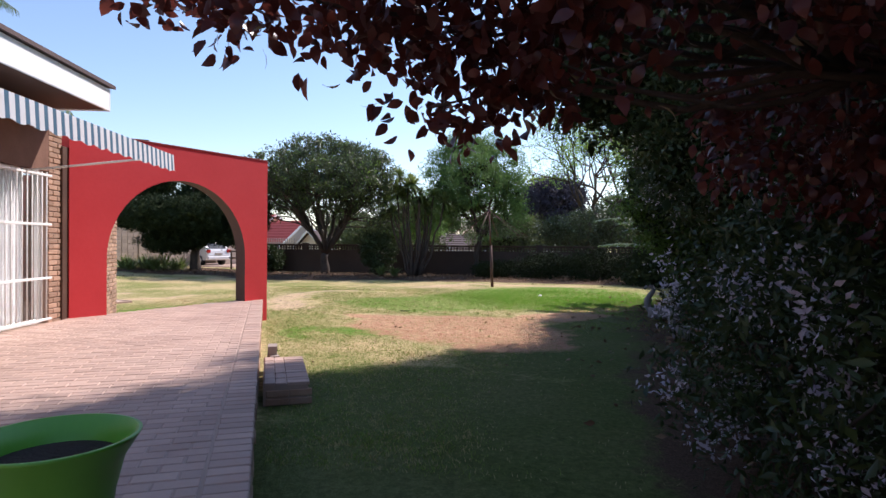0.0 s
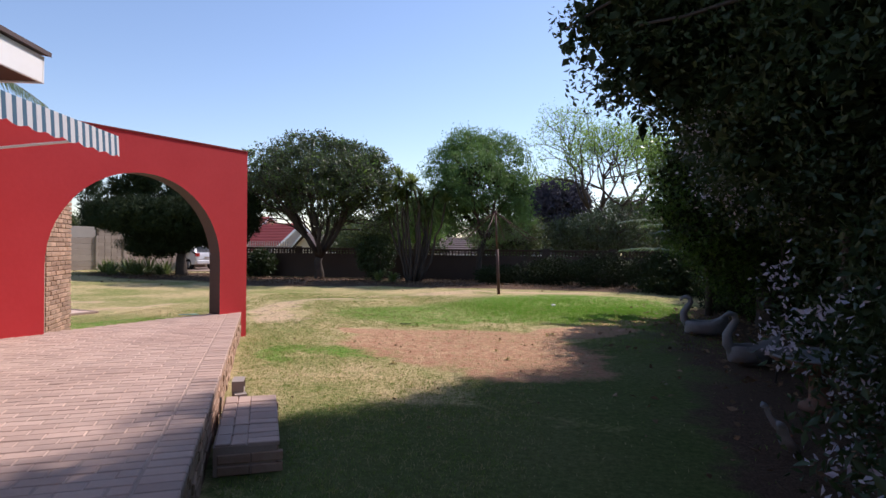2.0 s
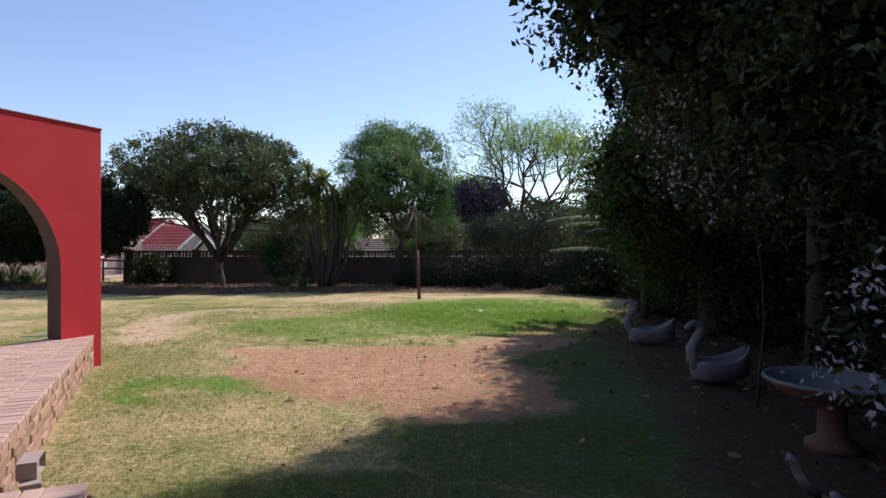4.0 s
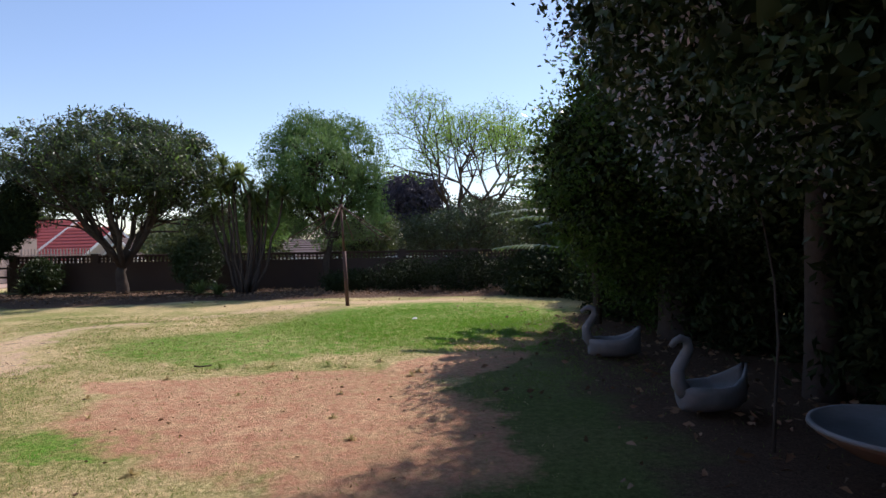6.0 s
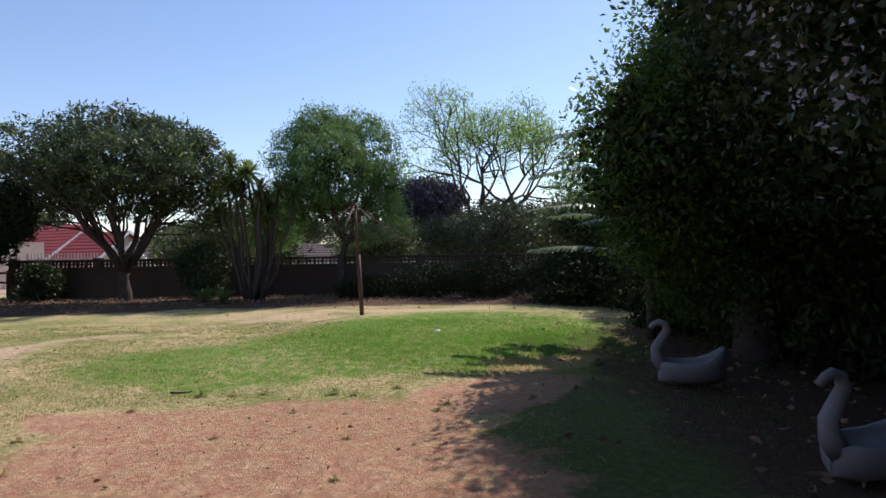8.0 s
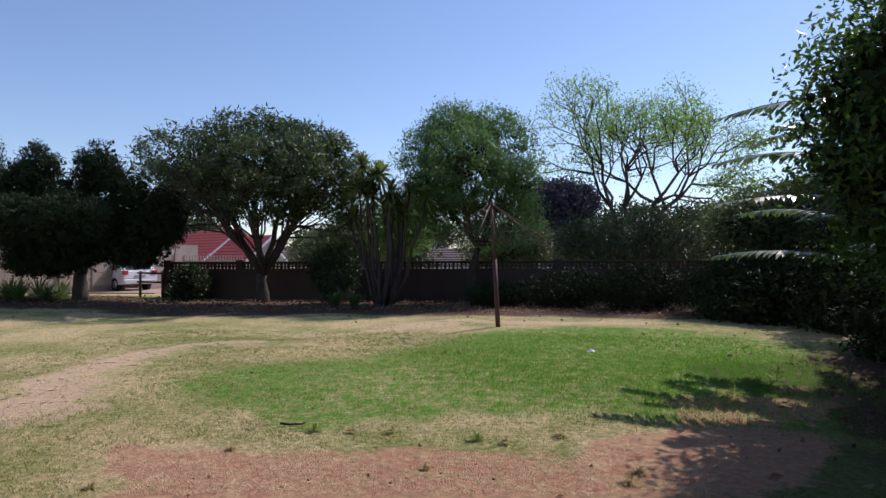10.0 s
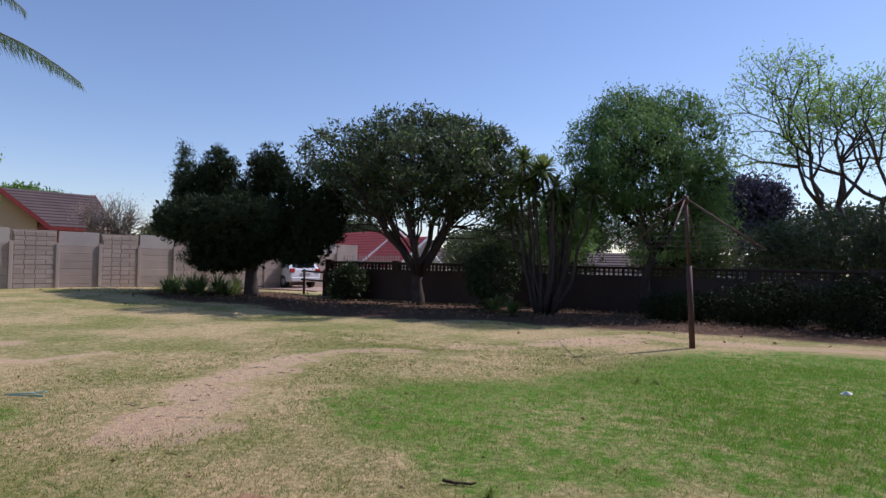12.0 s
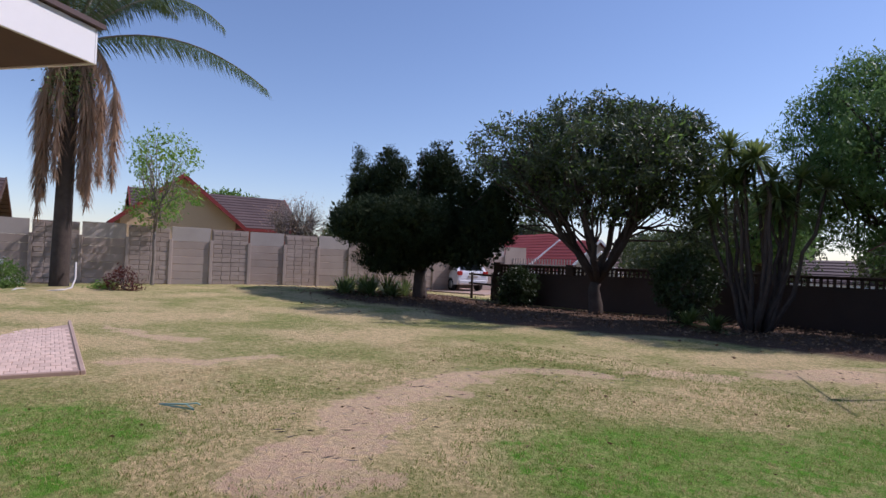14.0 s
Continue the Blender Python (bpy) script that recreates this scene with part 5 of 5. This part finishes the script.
def car(x, y, turn):
    """Small hatchback: lofted body, cut wheel arches, glass, wheels, lamps. Its rear is at -x."""
    t = holder("car", pose(x, y, 0.065, 0, 0, turn), "parked silver-white hatchback seen from behind", "car")
    prof = [(-1.85, 0.32), (-1.95, 0.48), (-1.96, 0.62), (-1.90, 0.92), (-1.78, 1.02), (-1.50, 1.40), (-1.25, 1.48), (-0.2, 1.50), (0.35, 1.42), (1.0, 1.00), (1.80, 0.84), (1.98, 0.66), (2.0, 0.42), (1.9, 0.26)]
    under = []
    for cx in (1.25, -1.2):
        under += [(cx + 0.36 * math.cos(a), 0.30 + 0.36 * math.sin(a)) for a in [math.pi * k / 8 for k in range(9)]]
    outline = prof + under
    bm = bmesh.new()
    rows = []
    for yy, sx in ((-0.86, 1.0), (-0.80, 1.0), (0.80, 1.0), (0.86, 1.0)):
        row = []
        for px, pz in outline:
            tuck = 0.0 if pz < 0.95 else (pz - 0.95) * 0.38
            edge = abs(yy) - tuck * (1 if abs(yy) > 0.5 else 0)
            sh = 0.985 if abs(yy) > 0.83 else 1.0
            row.append(bm.verts.new((px * sh, math.copysign(edge, yy), pz if sh == 1.0 else pz * 0.99 + 0.005)))
        rows.append(row)
    m = len(outline)
    for a, b in zip(rows, rows[1:]):
        for k in range(m):
            bm.faces.new((a[k], a[(k + 1) % m], b[(k + 1) % m], b[k]))
    bm.faces.new(rows[0][::-1])
    bm.faces.new(rows[-1])
    bmesh.ops.recalc_face_normals(bm, faces=bm.faces)
    put("body", from_bm("body", bm, CARPAINT), t)
    rear = [(-1.80, -0.62, 1.03), (-1.80, 0.62, 1.03), (-1.535, 0.56, 1.37), (-1.535, -0.56, 1.37)]
    put("rear_window", mesh_of("rear_window", [(a - 0.012, b, c) for a, b, c in rear] + [(a + 0.03, b, c) for a, b, c in rear], [(0, 3, 2, 1), (4, 5, 6, 7), (0, 1, 5, 4), (1, 2, 6, 5), (2, 3, 7, 6), (3, 0, 4, 7)], DARKGLASS), t)
    for sg in (-1, 1):
        for x0, x1 in ((-1.35, -0.55), (-0.48, 0.35)):
            q = [(x0, 0.862, 1.0), (x1 + 0.25 * (x1 > 0), 0.862, 1.0), (x1 - 0.1 * (x1 > 0), 0.725, 1.38), (x0 + 0.08, 0.725, 1.38)]
            v = [(a, sg * b, c) for a, b, c in q] + [(a, sg * (b - 0.03), c) for a, b, c in q]
            put("side_window", mesh_of("side_window", v, [(0, 1, 2, 3), (7, 6, 5, 4), (0, 4, 5, 1), (1, 5, 6, 2), (2, 6, 7, 3), (3, 7, 4, 0)], DARKGLASS), t)
        put("tail_light", box("tail_light", -1.97, sg * 0.72 - 0.13, 0.78, -1.86, sg * 0.72 + 0.13, 0.98, REDLENS, 0.02), t)
        for cx in (1.25, -1.2):
            wh = put("wheel", tubes("wheel", [([(cx, sg * 0.62, 0.30), (cx, sg * 0.80, 0.30)], 0.20, 0.20)], RUBBER, 20), t)
            put("tyre", tubes("tyre", [([(cx, sg * 0.64, 0.30), (cx, sg * 0.835, 0.30)], 0.305, 0.30)], RUBBER, 24), wh)
            put("rim", tubes("rim", [([(cx, sg * 0.80, 0.30), (cx, sg * 0.845, 0.30)], 0.20, 0.19)], STEEL, 16), wh)
    put("bumper", box("bumper", -2.0, -0.8, 0.34, -1.86, 0.8, 0.56, CARPAINT, 0.04), t)
    put("number_plate", box("number_plate", -1.985, -0.25, 0.66, -1.93, 0.25, 0.77, CONCRETE_PALE, 0.006), t)
    return t


car(-20.2, 34.9, 156)
tagged(put("road_drive", box("road_drive", -27, 32.4, -0.1, -16.5, 46, 0.065, MORTAR)), "sandy brown driveway under the parked car", "driveway", kind="structure")


def palisade():
    f = holder("palisade_gate", pose(-22.5, 37.6, 0.05), "pale steel palisade gate across the driveway", "gate")
    bar = box("bar", -0.03, -0.01, 0.05, 0.03, 0.01, 1.75, CONCRETE_PALE, 0.004)
    for i in range(48):
        put("bar", bar, f, pose(i * 0.16, 0, 0))
    for z in (0.3, 1.4):
        put("rail", box("rail", -0.1, 0.012, z, 7.7, 0.05, z + 0.06, CONCRETE_PALE), f)
    return f


palisade()


def low_fence():
    f = holder("pole_fence", pose(-14.0, 29.3, 0.1), "low rustic pole fence by the end of the wall", "fence")
    for i in range(2):
        put("post", tubes("post", [([(-i * 0.95, 0, -0.2), (-i * 0.95, 0, 1.0)], 0.05, 0.045)], BARK, 8), f)
    for z in (0.55, 0.9):
        put("rail", tubes("rail", [([(0.1, 0, z), (-1.1, 0.02, z + 0.03)], 0.04, 0.035)], BARK, 8), f)
    return f


low_fence()


def gable_house(label, x, y, turn, length, width, eave, ridge, wall, roof_mat, trim, base=0.0, rows=9, windows=()):
    """House with a pitched roof of tile courses; the ridge runs along its x."""
    h = holder("house", pose(x, y, base, 0, 0, turn), label, "house")
    l, w = length / 2, width / 2
    v = [(-l, -w, -0.5), (l, -w, -0.5), (l, w, -0.5), (-l, w, -0.5), (-l, -w, eave), (l, -w, eave), (l, w, eave), (-l, w, eave), (-l, 0, ridge - 0.12), (l, 0, ridge - 0.12)]
    put("wall", mesh_of("wall", v, [(0, 1, 5, 4), (1, 2, 6, 9, 5), (2, 3, 7, 6), (3, 0, 4, 8, 7)], wall), h)
    o = 0.5
    drop = (ridge - eave) / w * o
    rv, rf, line = [], [], []
    for sg in (-1, 1):
        half = []
        for r in range(rows):
            f0, f1 = r / rows, (r + 1) / rows
            half.append((sg * (w + o) * (1 - f0), eave - drop + (ridge - eave + drop) * f0 + 0.06))
            half.append((sg * (w + o) * (1 - f1), eave - drop + (ridge - eave + drop) * f1 + 0.01))
        line += half if sg < 0 else half[::-1][1:]
    for py, pz in line:
        rv += [(-l - o, py, pz), (l + o, py, pz)]
    rf = [(2 * k, 2 * k + 1, 2 * k + 3, 2 * k + 2) for k in range(len(line) - 1)]
    put("roof", mesh_of("roof", rv, rf, roof_mat), h)
    for sx in (-1, 1):
        for sg in (-1, 1):
            a = Vector((sx * (l + o), sg * (w + o), eave - drop))
            b = Vector((sx * (l + o), 0, ridge))
            q = [a, b, b - Vector((0, 0, 0.24)), a - Vector((0, 0, 0.24))]
            vv = [p + Vector((0.03 * sx, 0, 0.05)) for p in q] + [p - Vector((0.03 * sx, 0, -0.05)) for p in q]
            put("barge_board", mesh_of("barge_board", vv, [(0, 1, 2, 3), (7, 6, 5, 4), (0, 4, 5, 1), (1, 5, 6, 2), (2, 6, 7, 3), (3, 7, 4, 0)], trim), h)
    for sg in (-1, 1):
        put("gutter", box("gutter", -l - o, sg * (w + o) - 0.05, eave - drop - 0.14, l + o, sg * (w + o) + 0.05, eave - drop + 0.02, trim), h)
    for wx, sg in windows:
        wd = put("window", box("window", wx - 0.6, sg * w - 0.04, 0.9, wx + 0.6, sg * w + 0.04, 1.9, trim), h)
        put("pane", box("pane", wx - 0.52, sg * w - 0.05, 0.98, wx + 0.52, sg * w + 0.05, 1.82, DARKGLASS), wd)
    return h


gable_house("cream house with a red tiled roof beyond the driveway", -31.5, 62.0, -28, 11, 8, 2.2, 5.2, CREAM, ROOF_RED, WHITE, -0.7, 12, ((-2, -1), (2, -1)))
gable_house("lower red-roofed wing with white barge boards", -25.0, 57.5, -28, 7, 6, 2.0, 4.4, CREAM, ROOF_RED, WHITE, -0.7, 10, ((0, -1),))
gable_house("small cream outbuilding beyond the back wall", -19.2, 56.5, 62, 5, 3.4, 2.0, 3.3, CREAM, ROOF_DARK, WHITE, -0.6)
gable_house("pale bungalow with a low dark roof beyond the trees", -3.0, 54.0, 4, 17, 8, 1.7, 3.0, CREAM, ROOF_DARK, WHITE, -0.6, 8, ((-4, -1), (3, -1)))
gable_house("pale brown bungalow behind the acacia", 13.5, 50.0, -12, 11, 8, 2.1, 3.9, TAN, ROOF_DARK, WHITE, -0.4, 8)
gable_house("tan gabled wing with dark red barge boards", -33.4, 26.4, -19, 6.0, 5.4, 3.1, 5.3, TAN, ROOF_DARK, TRIM_RED, 0.1, 12)
gable_house("red-brown brick house with dark roof tiles", -37.0, 30.6, 71, 8.5, 7, 3.2, 5.2, RED_BRICKWALL, ROOF_DARK, TRIM_RED, 0.1, 12)
gable_house("tan house beyond the palm", -37.0, 14.5, 71, 9, 7, 2.9, 4.6, TAN, ROOF_DARK, SOFFIT, 0.1, 10)

# ---- beds, litter, grass ----
shrub("rose bush with white blooms by the palm", -22.2, 15.9, [(0, 0, 0.55, 0.7, 0.6, 0.45)], 130, 20, 0.1, 0.09, LEAF_TIP, PETAL_WHITE, 0.075, 0.10, name="rose_bush")
shrub("dark-leaved rose bush in the earth bed", -20.6, 18.7, [(0, 0, 0.45, 0.5, 0.5, 0.45)], 90, 14, 0.1, 0.08, LEAF_PURPLE, None, name="rose_bush")
shrub("small yellow-green plant in the earth bed", -21.3, 18.4, [(0, 0, 0.25, 0.35, 0.35, 0.22)], 60, 16, 0.08, 0.08, LEAF_ACACIA, None, name="garden_plant")
hose_line = [(-20.9 + 0.5 * math.sin(k * 0.7), 17.2 - k * 0.14, 0.235 + 0.03 * math.sin(k)) for k in range(16)]
tagged(put("garden_hose", tubes("garden_hose", [([(-22.5, 18.0, 1.0), (-22.2, 17.9, 0.5), (-21.6, 17.6, 0.25), *hose_line], 0.03, 0.03)], HOSE, 8)), "pale garden hose lying by the palm trunk", "hose")


def hanger(x, y, turn):
    pts = [(0, 0, 0.012), (0.42, 0.05, 0.012), (0.20, 0.14, 0.012), (0.0, 0.0, 0.012)]
    ob = put("coat_hanger", tubes("coat_hanger", [(pts, 0.008, 0.008), ([(0.2, 0.14, 0.012), (0.24, 0.22, 0.012), (0.30, 0.21, 0.012)], 0.007, 0.006)], TEAL, 6), None, pose(x, y, 0.02, 0, 0, turn))
    return tagged(ob, "pale teal coat hanger dropped on the lawn", "hanger")


TEAL = surface("teal_plastic", (0.26, 0.50, 0.47), (0.32, 0.58, 0.54), 0.5, 2, 20, 0.05, 0.001)
hanger(-6.95, 13.45, 10)


def litter():
    n = 5200
    zone = RNG.integers(0, 5, n)
    cx = np.array([-15.5, -9.0, -3.0, 4.0, 4.6])[zone]
    cy = np.array([26.0, 26.4, 26.8, 26.0, 10.0])[zone]
    rx = np.array([2.6, 3.2, 3.2, 3.2, 1.3])[zone]
    ry = np.array([1.5, 1.5, 1.5, 1.5, 4.5])[zone]
    p = np.stack([cx + RNG.normal(size=n) * rx, cy + RNG.normal(size=n) * ry, np.full(n, 0.06)], axis=1)
    p = p[(p[:, 1] < 29.4)]
    p[:, 2] += 0.22 * np.clip((-p[:, 0] - 12) / 8, 0, 1)
    me = leaf_mesh("fallen_leaves", p, 0.09, LEAF_LITTER, 0.5, 0.0, 0.85)
    tagged(put("fallen_leaves", me), "dry brown leaves scattered under the trees", "leaves", kind="stuff")


litter()


def soil_here(x, y):
    """How bare the ground is, 0 to 1."""
    v = 0.0
    for cx, cy, rx, ry in ((-0.6, 11.2, 1.9, 1.75), (0.35, 10.2, 1.3, 1.6), (-2.0, 12.2, 0.9, 0.55), (1.6, 12.9, 1.3, 0.7), (-4.9, 14.0, 0.6, 1.0), (-5.6, 15.3, 0.55, 1.0), (-5.9, 16.9, 0.6, 0.9), (-4.7, 18.0, 1.1, 0.35), (2.8, 6.0, 2.0, 5.0)):
        v = np.maximum(v, np.clip(1.25 - np.hypot((x - cx) / rx, (y - cy) / ry), 0, 0.25) * 4)
    return v


def grass(name, n, x0, x1, y0, y1, height, mat, label, keep, seed):
    r = np.random.default_rng(seed)
    c = np.stack([r.uniform(x0, x1, n // 6), r.uniform(y0, y1, n // 6)], axis=1)
    p = (c[:, None, :] + r.normal(size=(len(c), 6, 2)) * 0.035).reshape(-1, 2)
    rel = p - np.array([-5.65, 7.62])
    u, v = rel[:, 0] * 0.901 + rel[:, 1] * 0.433, -rel[:, 0] * 0.433 + rel[:, 1] * 0.901
    on_patio = ((u < 2.82) & (v < 2.75)) | ((u < 3.3) & (v > -3.9) & (v < -2.45))
    p = p[~on_patio & (r.uniform(size=len(p)) > keep(p[:, 0], p[:, 1]))]
    n = len(p)
    a = r.uniform(0, 2 * np.pi, n)
    h = height * r.uniform(0.4, 1.2, n)
    w = 0.0035
    lean = r.normal(size=(n, 2)) * h[:, None] * 0.55
    z0 = np.array([0.05 * noise.noise((x * 0.35, y * 0.35, 0)) for x, y in p]) - 0.006
    verts = np.zeros((n, 3, 3))
    verts[:, 0] = np.stack([p[:, 0] - np.cos(a) * w, p[:, 1] - np.sin(a) * w, z0], axis=1)
    verts[:, 1] = np.stack([p[:, 0] + np.cos(a) * w, p[:, 1] + np.sin(a) * w, z0], axis=1)
    verts[:, 2] = np.stack([p[:, 0] + lean[:, 0], p[:, 1] + lean[:, 1], z0 + h], axis=1)
    me = raw_mesh(name, verts.reshape(-1, 3), np.arange(3 * n).reshape(-1, 3), mat)
    return tagged(put(name, me), label, "grass", kind="stuff")


grass("green_grass", 190000, -7.5, 4.2, 4.0, 20.0, 0.035, GRASS_G, "short green lawn grass", lambda x, y: np.clip(soil_here(x, y) * 0.97, 0, 1), 3)
grass("dry_grass", 120000, -8.5, 2.0, 4.0, 19.0, 0.03, GRASS_D, "dry straw-coloured lawn grass", lambda x, y: np.clip(soil_here(x, y) * 0.94 + np.clip(1.3 - np.hypot((x - 1.6) / 3.2, (y - 17.0) / 3.8), 0, 0.6), 0, 1), 5)
grass("lush_grass", 80000, -1.8, 4.6, 13.5, 21.0, 0.05, GRASS_L, "lush green grass by the washing line", lambda x, y: np.clip(soil_here(x, y) + (np.hypot((x - 1.6) / 3.6, (y - 17.3) / 4.2) - 0.45) * 1.9, 0, 1), 9)


def weed(x, y, n, length, mat):
    v, f = sword_head(n, length, (0, 0, 0.0), 0.004, 0.15)
    v = [(a, b, max(c, 0.004)) for a, b, c in v]
    return tagged(put("grass_tuft", mesh_of("grass_tuft", v, f, mat), None, pose(x, y, 0.0)), "tuft of coarse grass on the lawn", "grass tuft", "grass tufts")


for wx, wy, wl in ((-1.63, 13.18, 0.14), (-1.3, 13.2, 0.10), (-0.95, 13.25, 0.1), (-0.2, 13.15, 0.14), (0.05, 13.1, 0.1), (0.5, 13.3, 0.12), (-1.1, 17.5, 0.16), (-0.9, 17.55, 0.14), (0.3, 9.95, 0.1), (0.1, 10.6, 0.09), (0.9, 12.3, 0.13), (1.0, 12.5, 0.12),
                   (-2.6, 11.7, 0.1), (-2.2, 10.9, 0.12), (-1.2, 9.4, 0.12), (2.9, 15.6, 0.25), (3.2, 15.9, 0.3), (3.5, 16.6, 0.3), (2.5, 15.2, 0.22), (3.9, 17.2, 0.3), (-2.1, 12.6, 0.1), (-0.5, 12.4, 0.07), (-1.0, 11.6, 0.07), (0.1, 11.5, 0.08)):
    weed(wx, wy, 50, wl * 0.8, GRASS_G if wl > 0.13 else GRASS_D)
tagged(put("paper_scrap", mesh_of("paper_scrap", [(-0.06, -0.03, 0.015), (0.05, -0.04, 0.02), (0.07, 0.03, 0.035), (-0.05, 0.04, 0.02), (0.0, 0.0, 0.06)], [(0, 1, 4), (1, 2, 4), (2, 3, 4), (3, 0, 4)], WHITE), None, pose(1.2, 17.85, 0.0)), "crumpled white scrap lying on the lawn", "litter")
stick = tubes("stick", [(bent((0, 0, 0.012), (0.22, 0.05, 0.014), 0.015, 4), 0.012, 0.007)], BARK, 6)
tagged(put("stick", stick, None, pose(-2.0, 13.3, 0.0)), "short dark stick on the lawn edge", "stick")


def debris():
    """Bits of twig and dry leaf on the worn track and the lawn."""
    r = np.random.default_rng(21)
    track = np.array([(-4.6, 13.5), (-5.0, 14.2), (-5.5, 15.2), (-5.9, 16.3), (-5.9, 17.2), (-4.6, 18.0), (-2.5, 21.0), (-1.5, 21.6)])
    p = track[r.integers(0, len(track), 120)] + r.normal(size=(120, 2)) * 0.45
    q = np.stack([r.uniform(-8, 3, 420), r.uniform(6, 21, 420)], axis=1)
    s = np.array([-0.6, 11.2]) + r.normal(size=(110, 2)) * np.array([1.0, 1.0])
    for name, xy, size, aspect, mat, label in (("twigs", p, 0.10, 0.10, BARK_PALE, "dark twigs scattered on the worn track"), ("leaf_bits", q, 0.045, 0.5, LEAF_LITTER, "small dry leaves scattered over the lawn"), ("soil_crumbs", s, 0.028, 0.6, LEAF_LITTER, "crumbs of dry grass on the bare soil")):
        rel = xy - np.array([-5.65, 7.62])
        xy = xy[~((rel[:, 0] * 0.901 + rel[:, 1] * 0.433 < 3.3) & (-rel[:, 0] * 0.433 + rel[:, 1] * 0.901 < 2.8))]
        z = np.array([0.05 * noise.noise((x * 0.35, y * 0.35, 0)) for x, y in xy]) + 0.012
        me = leaf_mesh(name, np.column_stack([xy, z]), size, mat, aspect, 0.0, 0.93)
        tagged(put(name, me), label, "debris", kind="stuff")


debris()

patio()
